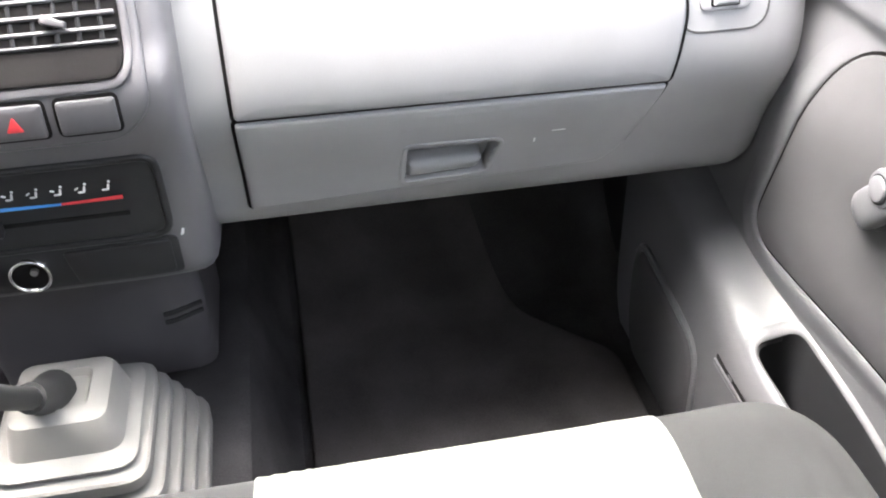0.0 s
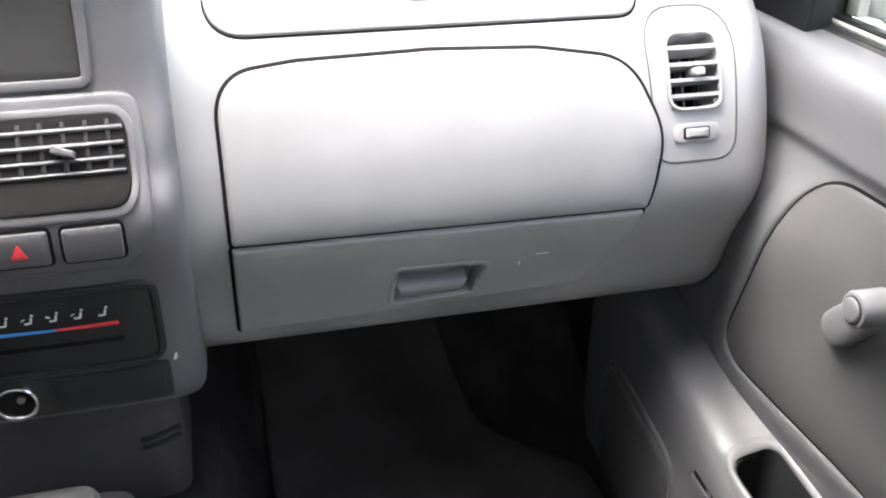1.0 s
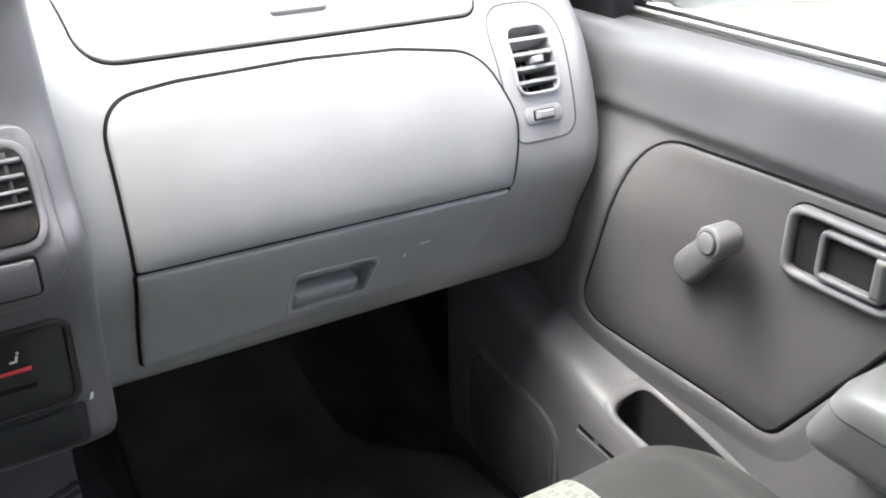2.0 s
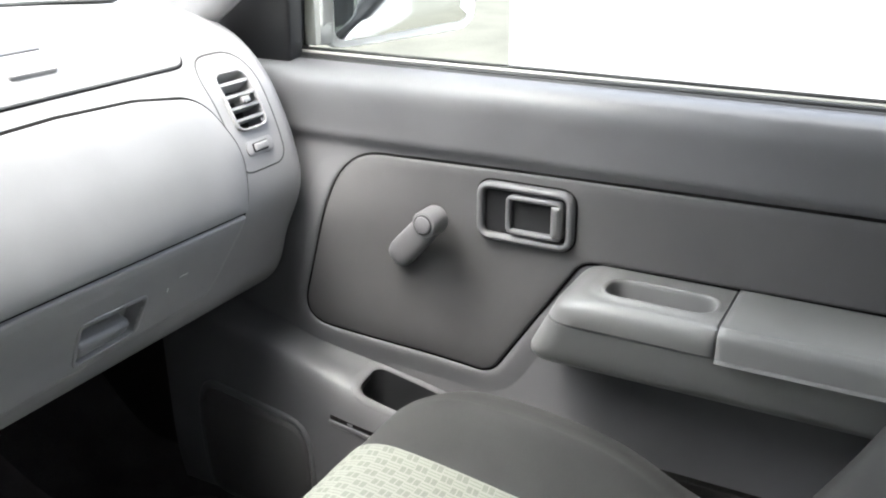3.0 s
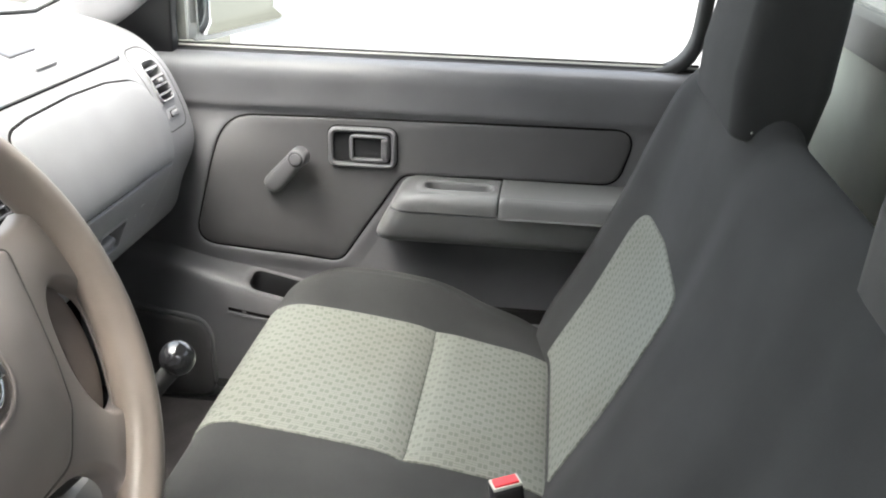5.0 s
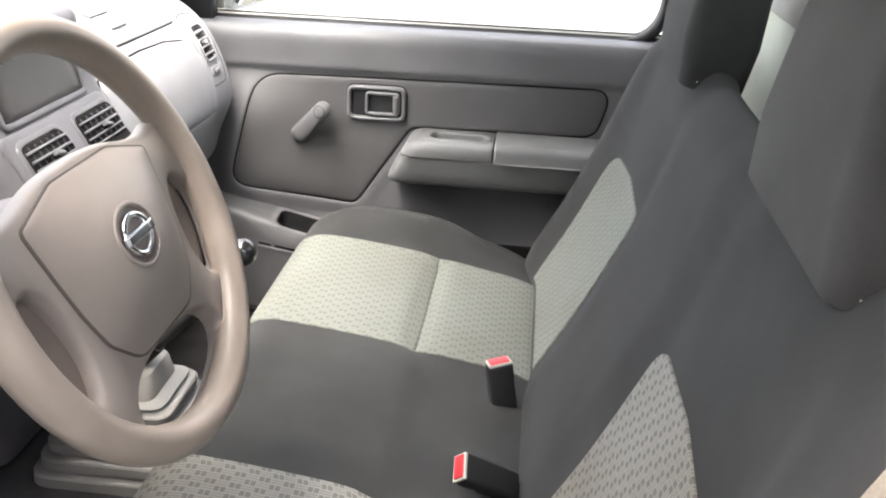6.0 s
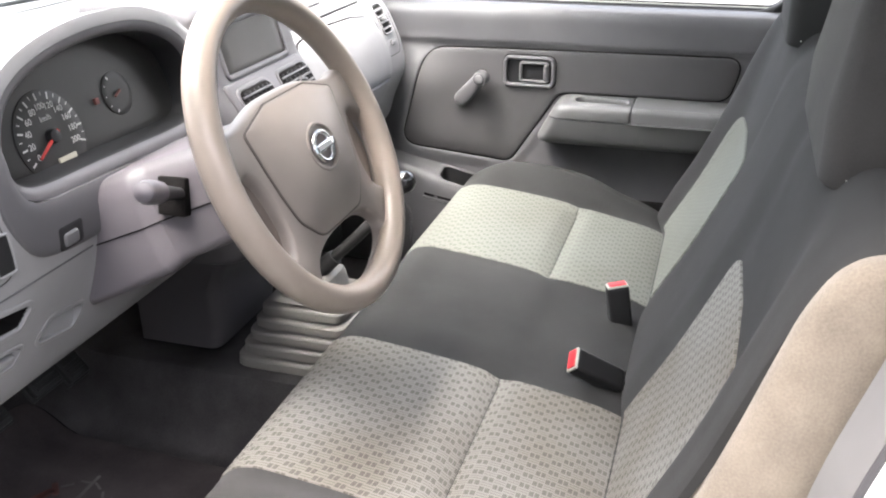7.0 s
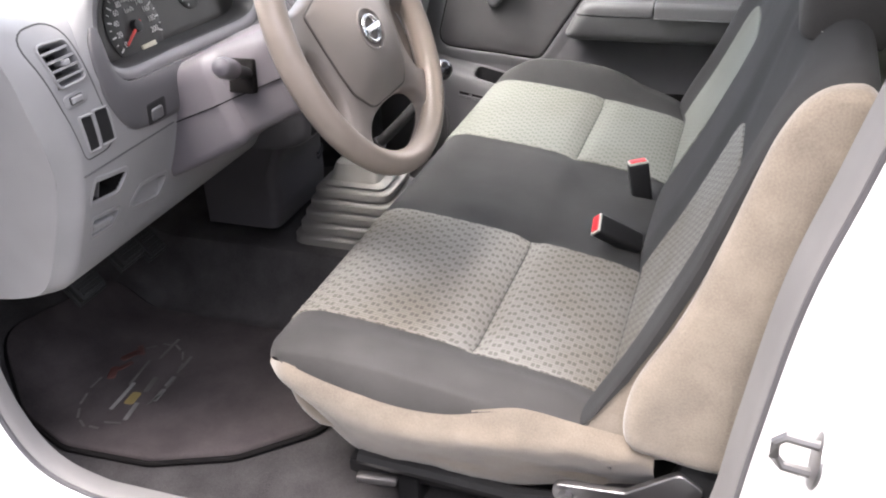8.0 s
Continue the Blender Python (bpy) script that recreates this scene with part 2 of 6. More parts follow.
def loft(rings, closed=True, caps=True, bm=None):
    """Skin over rings of equal length; closed: each ring is a loop."""
    bm = bm or bmesh.new()
    rows = [[bm.verts.new(p) for p in ring] for ring in rings]
    n = len(rows[0])
    for a, b in zip(rows, rows[1:]):
        for k in range(n if closed else n - 1):
            bm.faces.new((a[k], a[(k + 1) % n], b[(k + 1) % n], b[k]))
    if closed and caps:
        for row in (rows[0], rows[-1]):
            c = bm.verts.new(sum((v.co for v in row), Vector()) / n)
            for k in range(n):
                bm.faces.new((row[k], row[(k + 1) % n], c))
    return bm


def tube(points, r, seg=10, closed=False, flat=1.0):
    """A round bar along points; r may be a list."""
    pts = [Vector(p) for p in points]
    n = len(pts)
    rings = []
    up = Vector((0.13, 0.21, 0.97))
    for k, p in enumerate(pts):
        d = (pts[(k + 1) % n] - pts[k - 1]) if closed else (pts[min(k + 1, n - 1)] - pts[max(k - 1, 0)])
        d.normalize()
        x = up.cross(d).normalized()
        y = d.cross(x)
        rr = r[k] if isinstance(r, (list, tuple)) else r
        rings.append([p + rr * (math.cos(a) * x + flat * math.sin(a) * y) for a in (2 * math.pi * j / seg for j in range(seg))])
    if closed:
        return loft(rings + [rings[0]], caps=False)
    return loft(rings)


def smooth(keys, steps):
    """A curve through keys (tuples), Catmull-Rom, with steps points a span."""
    k = [np.array(p, float) for p in keys]
    k = [2 * k[0] - k[1], *k, 2 * k[-1] - k[-2]]
    out = []
    for i in range(1, len(k) - 2):
        for j in range(steps):
            t = j / steps
            out.append(0.5 * (2 * k[i] + (k[i + 1] - k[i - 1]) * t + (2 * k[i - 1] - 5 * k[i] + 4 * k[i + 1] - k[i + 2]) * t**2
                              + (3 * k[i] - k[i - 1] - 3 * k[i + 1] + k[i + 2]) * t**3))
    out.append(k[-2])
    return out


def rounded(corners, r, seg=6):
    """A polygon with its corners rounded; r is one radius or one for each corner."""
    out = []
    n = len(corners)
    for k in range(n):
        p, a, b = (np.array(corners[j % n], float) for j in (k, k - 1, k + 1))
        rad = r[k] if isinstance(r, (list, tuple)) else r
        da, db = a - p, b - p
        la, lb = np.linalg.norm(da), np.linalg.norm(db)
        da, db = da / la, db / lb
        half = math.acos(max(-1, min(1, float(da @ db)))) / 2
        cut = min(rad / max(math.tan(half), 1e-3), la * 0.49, lb * 0.49)
        for j in range(seg + 1):
            t = j / seg
            out.append((1 - t) ** 2 * (p + da * cut) + 2 * t * (1 - t) * p + t**2 * (p + db * cut))
    return out


def rect(a0, b0, a1, b1, r, seg=5):
    return rounded([(a0, b0), (a1, b0), (a1, b1), (a0, b1)], r, seg)


def even(outline, step):
    """The outline with points no further apart than step."""
    out = []
    n = len(outline)
    for k in range(n):
        p, q = np.array(outline[k], float), np.array(outline[(k + 1) % n], float)
        m = max(1, int(math.ceil(np.linalg.norm(q - p) / step)))
        out += [p + (q - p) * j / m for j in range(m)]
    return out


def shrink(outline, d):
    """The outline moved inwards by d (outwards if negative)."""
    pts = [np.array(p, float) for p in outline]
    n = len(pts)
    area = sum(pts[k][0] * pts[(k + 1) % n][1] - pts[(k + 1) % n][0] * pts[k][1] for k in range(n))
    s = 1 if area > 0 else -1
    out = []
    for k in range(n):
        t = pts[(k + 1) % n] - pts[k - 1]
        t = t / (np.linalg.norm(t) + 1e-9)
        out.append(pts[k] + d * s * np.array([-t[1], t[0]]))
    return out


def uv_add(bm, verts_uv):
    layer = bm.loops.layers.uv.new("UVMap")
    for f in bm.faces:
        for lp in f.loops:
            lp[layer].uv = verts_uv.get(lp.vert, (0, 0))


def pad(outline, surf, h, base=-0.002, r=0.002, rings=5, centre=None, crown=0.0):
    """A raised plate that follows surf(a, b, off): outline in its two coordinates, top h above it, edges rounded by r."""
    bm = bmesh.new()
    c = np.mean(outline, axis=0) if centre is None else np.array(centre, float)
    loops = [(outline, base), (outline, h - r), (shrink(outline, r * 0.35), h - r * 0.3), (shrink(outline, r), h)]
    inner = loops[-1][0]
    for k in range(1, rings):
        t = k / rings
        loops.append(([p + (c - p) * t for p in inner], h + crown * (1 - (1 - t) ** 2)))
    uvs, rows = {}, []
    for loop_, off in loops:
        row = []
        for a, b in loop_:
            v = bm.verts.new(surf(a, b, off))
            uvs[v] = (a, b)
            row.append(v)
        rows.append(row)
    n = len(outline)
    for p, q in zip(rows, rows[1:]):
        for k in range(n):
            bm.faces.new((p[k], p[(k + 1) % n], q[(k + 1) % n], q[k]))
    cv = bm.verts.new(surf(c[0], c[1], h + crown))
    uvs[cv] = tuple(c)
    for k in range(n):
        bm.faces.new((rows[-1][k], rows[-1][(k + 1) % n], cv))
    uv_add(bm, uvs)
    return bm


def bezel(outer, inner, surf, h, depth, r=0.002, base=-0.003):
    """A frame with an opening: outer and inner outlines of equal count, proud by h, walls going in by depth."""
    loops = [(outer, base), (outer, h - r), (shrink(outer, r * 0.4), h - 0.3 * r), (shrink(outer, r), h),
             (shrink(inner, -r), h), (shrink(inner, -0.4 * r), h - 0.3 * r), (inner, h - r), (inner, -depth)]
    return loft([[surf(a, b, off) for a, b in lp] for lp, off in loops], caps=False)


def disc(outline, surf, off):
    bm = bmesh.new()
    c = np.mean(outline, axis=0)
    vs = [bm.verts.new(surf(a, b, off)) for a, b in outline]
    cv = bm.verts.new(surf(c[0], c[1], off))
    for k in range(len(vs)):
        bm.faces.new((vs[k], vs[(k + 1) % len(vs)], cv))
    return bm


def inside(p, outline):
    x, y = p
    hit = False
    n = len(outline)
    for k in range(n):
        (x1, y1), (x2, y2) = outline[k], outline[k - 1]
        if (y1 > y) != (y2 > y) and x < (x2 - x1) * (y - y1) / (y2 - y1) + x1:
            hit = not hit
    return hit


def sheet(aa, bb, surf, holes=(), thick=0.0):
    """A grid over aa x bb on surf, with outlines cut out; thick: a second skin behind."""
    bm = bmesh.new()
    for off in ((0.0, -thick) if thick else (0.0,)):
        g = [[bm.verts.new(surf(a, b, off)) for b in bb] for a in aa]
        for i in range(len(aa) - 1):
            for j in range(len(bb) - 1):
                mid = ((aa[i] + aa[i + 1]) / 2, (bb[j] + bb[j + 1]) / 2)
                if any(inside(mid, o) for o in holes):
                    continue
                bm.faces.new((g[i][j], g[i + 1][j], g[i + 1][j + 1], g[i][j + 1]))
        if off == 0.0:
            first = g
    if thick:
        edge = lambda g: [r[0] for r in g] + g[-1][1:] + [r[-1] for r in g[::-1]][1:] + g[0][::-1][1:-1]
        p, q = edge(first), edge(g)
        for k in range(len(p)):
            bm.faces.new((p[k], p[(k + 1) % len(p)], q[(k + 1) % len(p)], q[k]))
    loose = [v for v in bm.verts if not v.link_faces]
    bmesh.ops.delete(bm, geom=loose, context="VERTS")
    return bm


def bump_at(x, c, w):
    return math.exp(-(((x - c) / w) ** 2))


def step_at(x, a, b):
    t = max(0.0, min(1.0, (x - a) / (b - a)))
    return t * t * (3 - 2 * t)


# ---- outside ----
def build_outside():
    bm = bmesh.new()
    n = 24
    for i in range(n + 1):
        for j in range(n + 1):
            x, y = ((2 * t / n - 1) for t in (i, j))
            x, y = 400 * x * abs(x) ** 1.5, 400 * y * abs(y) ** 1.5
            bm.verts.new((x, y, -0.42))
    bm.verts.ensure_lookup_table()
    for i in range(n):
        for j in range(n):
            bm.faces.new([bm.verts[k] for k in (i * (n + 1) + j, (i + 1) * (n + 1) + j, (i + 1) * (n + 1) + j + 1, i * (n + 1) + j + 1)])
    part("ground", bm, M_GROUND, None, "pale dusty concrete yard around the parked truck", kind="structure", category="ground")
    bm = rbox((0.25, 7.0, 2.0), pose(2.725, -2.23, 0.58), 0.02)
    part("boundary_wall", bm, M_WALL, None, "tall white rendered wall beside the truck", kind="structure", category="wall")
    part("bonnet", sheet(np.linspace(-0.70, 0.70, 30), np.linspace(1.06, 2.15, 24), lambda x, y, off: (x, y, 0.835 - 0.03 * (x / 0.7) ** 4 - 0.02 * (y - 1.06) - 0.16 * max(0.0, y - 1.5) ** 2 + 0.012 * step_at(abs(x), 0.42, 0.47) + off), thick=0.02), M_WHITE, None,
         "white painted bonnet in front of the windscreen", kind="structure", category="car body")
    # Three unseen walls, added to keep low light out of the driver's doorway.
    part("light_block_wall", rbox((0.2, 12.0, 3.0), pose(-3.2, 0.5, 1.08), 0.02), M_BLOCK, None, "unseen grey wall added to cut low light from the driver's side", kind="structure", category="wall")
    part("light_block_side", rbox((0.2, 1.6, 3.4), pose(-2.35, 0.95, 1.28), 0.02), M_BLOCK, None, "unseen grey wall added to shade the open doorway", kind="structure", category="wall")
    part("light_block_front", rbox((1.4, 0.2, 3.4), pose(-1.75, 1.75, 1.28), 0.02), M_BLOCK, None, "unseen grey wall added ahead of the open doorway to shade it", kind="structure", category="wall")


build_outside()

# ---- cab shell ----
OPEN = [(0.845, 0.52), (0.843, 0.35), (0.823, 0.262), (0.784, 0.204), (0.72, 0.178), (0.64, 0.174), (0.30, 0.174), (0.02, 0.18), (-0.07, 0.22), (-0.108, 0.34),
        (-0.125, 0.458), (-0.15, 0.62), (-0.186, 0.753), (-0.235, 0.95), (-0.23, 1.12), (-0.12, 1.20), (0.25, 1.21), (0.45, 1.17), (0.66, 0.98), (0.80, 0.78)]


def closed_curve(keys, steps):
    k = list(keys)
    full = smooth(k[-2:] + k + k[:2], steps)
    return full[2 * steps: (2 + len(k)) * steps]


def side_wall(name, sx, label):
    """A painted body side with its door opening and a rubber seal round it."""
    root = thing(name, (sx * 0.72, 0.3, 0.15), label, "car body", kind="structure")
    loop_ = closed_curve(OPEN, 6)
    rings = []
    for off, x in ((0.003, 0.684), (0.006, 0.696), (0.012, 0.704), (0.045, 0.712), (0.048, 0.765), (0.053, 0.776), (0.068, 0.782), (0.15, 0.785)):
        rings.append([(sx * x, *q) for q in shrink(loop_, -off)])
    part("door_frame", loft(rings, caps=False), M_WHITE, root)
    strip = []
    for near, far, x in ((0.012, -0.016, 0.650), (0.000, -0.014, 0.654), (-0.002, -0.010, 0.662), (-0.002, -0.006, 0.674), (0.000, -0.002, 0.682), (0.006, 0.004, 0.687)):
        strip.append([(sx * x, *(p + (q - p) * (1 - step_at(o[0], -0.08, 0.10)))) for p, q, o in zip(shrink(loop_, -near), shrink(loop_, -far), loop_)])
    part("inner_trim", loft(strip, caps=False), M_DOORTRIM, root, "grey trim round the doorway; along the sill, white paint shaded by colour")
    pts = [(sx * 0.687, *q) for q in shrink(loop_, -0.003)]
    part("door_seal", tube(pts, 0.0036, 8, True), M_DARK, root, "thin grey rubber door seal")
    outer = shrink(loop_, -0.15)
    part("body_side", loft([[(sx * 0.785, *q) for q in outer], [(sx * 0.79, *q) for q in shrink(loop_, -0.32)]], caps=False), M_WHITE, root)
    return root


def build_shell():
    wl = side_wall("wall_left", -1, "white painted body side with an open doorway")
    # striker on the rear door post
    st = thing("door_striker", (-0.75, -0.165, 0.49), "U-shaped steel door striker on the white door post", "striker")
    d = Vector((0.0, 1, 0.15)).normalized()
    base = Vector((-0.742, -0.178, 0.497))
    part("plate", cyl(0.026, 0.026, 0.004, frame_of(base, d), 20, 0.001), M_STEEL, st)
    pts = [base + Vector((0, 0, 0.016)), base + d * 0.028 + Vector((0, 0, 0.016)), base + d * 0.036 + Vector((0, 0, 0.008)),
           base + d * 0.036 - Vector((0, 0, 0.008)), base + d * 0.028 - Vector((0, 0, 0.016)), base - Vector((0, 0, 0.016))]
    part("loop", tube(pts, 0.0048, 8), M_STEEL, st)

    # floor with tunnel and toe board
    def fz(x, y, off):
        z = 0.135
        tun = step_at(x, -0.17, -0.115) * (1 - step_at(x, 0.145, 0.195))
        z += tun * 0.125
        z += 0.16 * step_at(y, 0.93, 1.15) * (1 - 0.5 * tun)
        z += 0.12 * (1 - step_at(y, 0.02, 0.10))
        z += 0.032 * step_at(abs(x), 0.615, 0.655)
        return (x, y, z + off)

    part("floor", sheet(np.linspace(-0.660, 0.660, 120), np.linspace(-0.30, 1.16, 90), fz, thick=0.02), M_CARPET, None,
         "black carpet on the cab floor and transmission tunnel", kind="structure", category="floor")
    part("wall_front", rbox((1.5, 0.03, 0.78), pose(0, 1.165, 0.41), 0.003), M_GAP, None, "dark bulkhead behind the dashboard", kind="structure", category="wall")
    pts = [(0.624, y, z + 0.0) for y, z in closed_curve(OPEN, 6) if z < 0.52 and y > 0.10]
    part("door_seal_right", tube(sorted(pts, key=lambda p: (p[1] > 0.8) * p[2] * 10 - (p[1] <= 0.8) * (0.8 - p[1]) ), 0.011, 8), M_RUBBER, None, "black rubber seal along the door sill", kind="structure", category="trim")
    # Kick panels are black to carry the footwell's shade in their colour.
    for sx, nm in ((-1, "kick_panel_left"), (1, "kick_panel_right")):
        part(nm, rbox((0.04, 0.36, 0.66), pose(sx * 0.672, 1.02, 0.40), 0.012), M_BLACK, None, "plastic kick panel beside the footwell, blackened for the shade there", kind="structure", category="trim")
    post = lambda z: [(0.775, -0.186, z), (0.748, -0.190, z), (0.725, -0.205, z), (0.700, -0.235, z), (0.690, -0.270, z), (0.690, -0.315, z), (0.775, -0.315, z)]
    part("rear_post_trim", loft([post(z) for z in (0.12, 0.40, 0.735)]), M_DOOR, None, "grey plastic trim on the rear door post", kind="structure", category="trim")
    part("rear_post", loft([post(z) for z in (0.735, 0.95, 1.25)]), M_WHITE, None, "white painted rear door post beside the window", kind="structure", category="trim")
    # rear wall and its window
    rw = thing("wall_rear", (0, -0.32, 0.12), "grey rear cab wall with a window", "wall", kind="structure")
    part("panel", rbox((1.46, 0.03, 0.80), pose(0, -0.315, 0.45), 0.005), M_REAR, rw)
    for sx in (-1, 1):
        part("corner_post", rbox((0.16, 0.05, 0.46), pose(sx * 0.655, -0.315, 1.03), 0.015), M_TRIM, rw)
    # Pane tinted to hold back light from behind the cab.
    part("window_pane", rbox((1.16, 0.006, 0.30), pose(0, -0.318, 1.02), 0), glass("tinted_rear_glass", (0.3, 0.32, 0.31)), rw, "rear window, tinted dark to cut light from behind")
    part("header", rbox((1.46, 0.05, 0.10), pose(0, -0.315, 1.215), 0.01), M_TRIM, rw)
    part("ledge", rbox((1.46, 0.05, 0.05), pose(0, -0.315, 0.855), 0.01), M_TRIM, rw)
    part("ceiling", rbox((1.46, 0.81, 0.04), pose(0, 0.055, 1.265), 0.01), M_HEADLINER, None, "unseen cloth headliner of the cab, darkened to cut bounced light", kind="structure", category="ceiling")
    # windscreen
    ws = thing("windscreen", (0, 1.1, 0.82), "clear raked windscreen with a dark border", "windscreen", kind="structure")
    m = Matrix.Translation((0, 0.735, 1.035)) @ Euler((radians(49.5), 0, 0)).to_matrix().to_4x4()
    part("pane", rbox((1.44, 0.006, 0.68), m, 0), M_GLASS, ws).visible_shadow = False
    low = [(x, 0.975 - 0.135 * (x / 0.62) ** 4, 0.8155 - 0.004 * (x / 0.62) ** 4) for x in np.linspace(-0.60, 0.60, 40)]
    up_ = [(0.630, 0.835, 0.826), (0.640, 0.80, 0.855), (0.625, 0.735, 0.905), (0.60, 0.66, 0.975), (0.57, 0.56, 1.07)]
    part("lower_seal", tube([(-x, y, z) for x, y, z in up_[::-1]] + low + up_, 0.0032, 8), M_RUBBER, ws)
    for sx in (-1, 1):
        mids = smooth([(0.690, 0.92, 0.735), (0.680, 0.862, 0.780), (0.672, 0.805, 0.820), (0.660, 0.735, 0.868), (0.628, 0.60, 0.985), (0.57, 0.44, 1.16), (0.55, 0.39, 1.23)], 5)
        rings = []
        for k, p in enumerate(mids):
            q = mids[min(k + 1, len(mids) - 1)] - mids[max(k - 1, 0)]
            along = Vector(q).normalized()
            out_ = Vector((1, 0, 0)) - along * along.x
            out_.normalize()
            over = along.cross(out_)
            wide = 0.052 + 0.02 * max(0.0, 1 - k / 7) ** 2
            ring_ = [Vector(p) + over * wide * math.cos(t) * abs(math.cos(t)) ** -0.25 + out_ * 0.020 * math.copysign(abs(math.sin(t)) ** 0.8, math.sin(t)) for t in (2 * math.pi * (j + 0.5) / 24 for j in range(24))]
            rings.append([(sx * v.x, v.y, v.z) for v in ring_])
        part("pillar_trim", loft(rings), M_DASH, ws, "grey plastic windscreen pillar trim", 70)


build_shell()


# ---- passenger door ----
def door_x(y, z):
    x = 0.697 - 0.009 * step_at(z, 0.648, 0.664)
    # the lower door draws in towards the hinges
    x -= 0.036 * step_at(y, 0.40, 0.68) * (1 - step_at(z, 0.56, 0.68))
    if z > 0.700:
        t = min(1.0, (z - 0.700) / 0.0397)
        x += 0.046 * (1 - max(0.0, 1 - t ** 2.8) ** (1 / 2.8))
    return x


def door(y, z, off=0.0):
    return (door_x(y, z) - off, y, z)


def build_door():
    d = thing("passenger_door", (0.72, 0.3, 0.15), "closed grey plastic passenger door with wind-up window", "car door")
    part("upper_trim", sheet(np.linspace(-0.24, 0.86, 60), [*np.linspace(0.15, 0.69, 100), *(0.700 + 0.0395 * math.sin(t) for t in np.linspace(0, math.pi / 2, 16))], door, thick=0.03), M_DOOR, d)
    # recessed trim panel
    out = rounded([(0.600, 0.643), (-0.071, 0.6505), (-0.046, 0.560), (0.305, 0.556), (0.412, 0.392), (0.657, 0.428)],
                  [0.06, 0.03, 0.035, 0.03, 0.03, 0.035], 8)
    out = even(out, 0.02)
    c = (0.40, 0.585)
    part("panel_groove", pad(shrink(out, -0.0028), door, 0.0010, -0.001, 0.0005, 3, c), M_GAP, d)
    part("trim_panel", pad(out, door, 0.0035, -0.001, 0.003, 6, c), M_INSERT, d, "darker grey grained door panel")
    # soft rounded lip round the panel, fading out along the top
    rows = []
    for dist, up_ in ((0.034, -0.0005), (0.028, 0.0006), (0.022, 0.0022), (0.016, 0.0042), (0.010, 0.0054), (0.006, 0.0052), (0.0038, 0.0038), (0.0026, 0.0012), (0.0024, -0.001)):
        row = []
        for (a, q), (a0, q0) in zip(shrink(out, -dist), out):
            k = 1 - step_at(q0, 0.60, 0.64) if a0 > 0.35 else 0.0
            k = max(k, 0.0)
            row.append(door(a, q, 0.6 * up_ * k - 0.0006 * (1 - k)))
        rows.append(row)
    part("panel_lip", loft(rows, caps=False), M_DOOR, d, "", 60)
    # ledge and map pocket along the bottom
    keys = [(0.648, 0.12), (0.634, 0.20), (0.631, 0.30), (0.633, 0.338), (0.640, 0.353), (0.655, 0.360), (0.675, 0.364), (0.700, 0.372)]
    prof = smooth(keys, 5)
    cum = np.r_[0, np.cumsum([np.linalg.norm(b - a) for a, b in zip(prof, prof[1:])])]

    def ledge(y, s, off=0.0):
        x = np.interp(s, cum, [p[0] for p in prof])
        x = 0.699 - (0.699 - x) * (step_at(y + 0.6 * (np.interp(s, cum, [p[1] for p in prof]) - 0.36), 0.185, 0.245) - 0.05)
        z = np.interp(s, cum, [p[1] for p in prof])
        z += 0.30 * (max(y, 0.40) - 0.575) * step_at(s, 0.1, 0.24)
        x -= 0.022 * step_at(y, 0.40, 0.60)
        z += 0.012 * step_at(y, 0.25, 0.52) * step_at(s, 0.1, 0.24)
        x2 = np.interp(s + 0.002, cum, [p[0] for p in prof]) - np.interp(s - 0.002, cum, [p[0] for p in prof])
        z2 = np.interp(s + 0.002, cum, [p[1] for p in prof]) - np.interp(s - 0.002, cum, [p[1] for p in prof])
        n = math.hypot(x2, z2) + 1e-9
        return (x - off * z2 / n, y, z + off * x2 / n)

    top = cum[-1]
    hole = rect(0.30, top - 0.060, 0.558, top - 0.010, 0.016)
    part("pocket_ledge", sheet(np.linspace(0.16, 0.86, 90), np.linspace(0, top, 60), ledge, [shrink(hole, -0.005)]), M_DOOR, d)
    hole2 = even(hole, 0.006)
    part("pocket_lip", loft([[ledge(a_, b_, off) for a_, b_ in shrink(hole2, -w_)] for w_, off in ((0.015, -0.0012), (0.012, 0.0002), (0.006, 0.0004), (0.0025, -0.0002), (0.0008, -0.0016), (0.0, -0.004), (0.0, -0.008))], caps=False), M_DOOR, d, "deep narrow map pocket", 85)
    wells = [[(min(x, 0.690), y, z - deep) for x, y, z in (ledge(p, q) for p, q in hole2)] for deep in (0.001, 0.03, 0.06, 0.10)]
    # Pocket inside is black rather than door grey, its shade being painted in.
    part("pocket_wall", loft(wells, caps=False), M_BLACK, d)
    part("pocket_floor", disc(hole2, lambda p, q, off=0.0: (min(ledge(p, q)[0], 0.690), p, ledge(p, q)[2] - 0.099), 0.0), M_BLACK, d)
    part("lower_rail", rbox((0.03, 0.40, 0.030), pose(0.672, 0.0, 0.290), 0.008), M_DOOR, d)
    part("rail_gap", rbox((0.012, 0.40, 0.024), pose(0.684, 0.0, 0.3165), 0.002), M_GAP, d)
    part("kick_strip", rbox((0.02, 0.40, 0.03), pose(0.672, 0.0, 0.255), 0.006), M_DARK, d)
    # loudspeaker grille
    sp = even(rect(0.625, 0.145, 0.80, 0.285, 0.03), 0.02)
    s_of = lambda z: z - 0.12
    spo = [(a, s_of(b)) for a, b in sp]
    g = part("speaker_grille", pad(spo, ledge, 0.008, -0.002, 0.006, 5), M_GRILLE, d, "oval black perforated speaker grille")
    part("grille_rim", bezel(shrink(spo, -0.006), shrink(spo, 0.0), ledge, 0.005, 0.002, 0.002), M_DOOR, g)
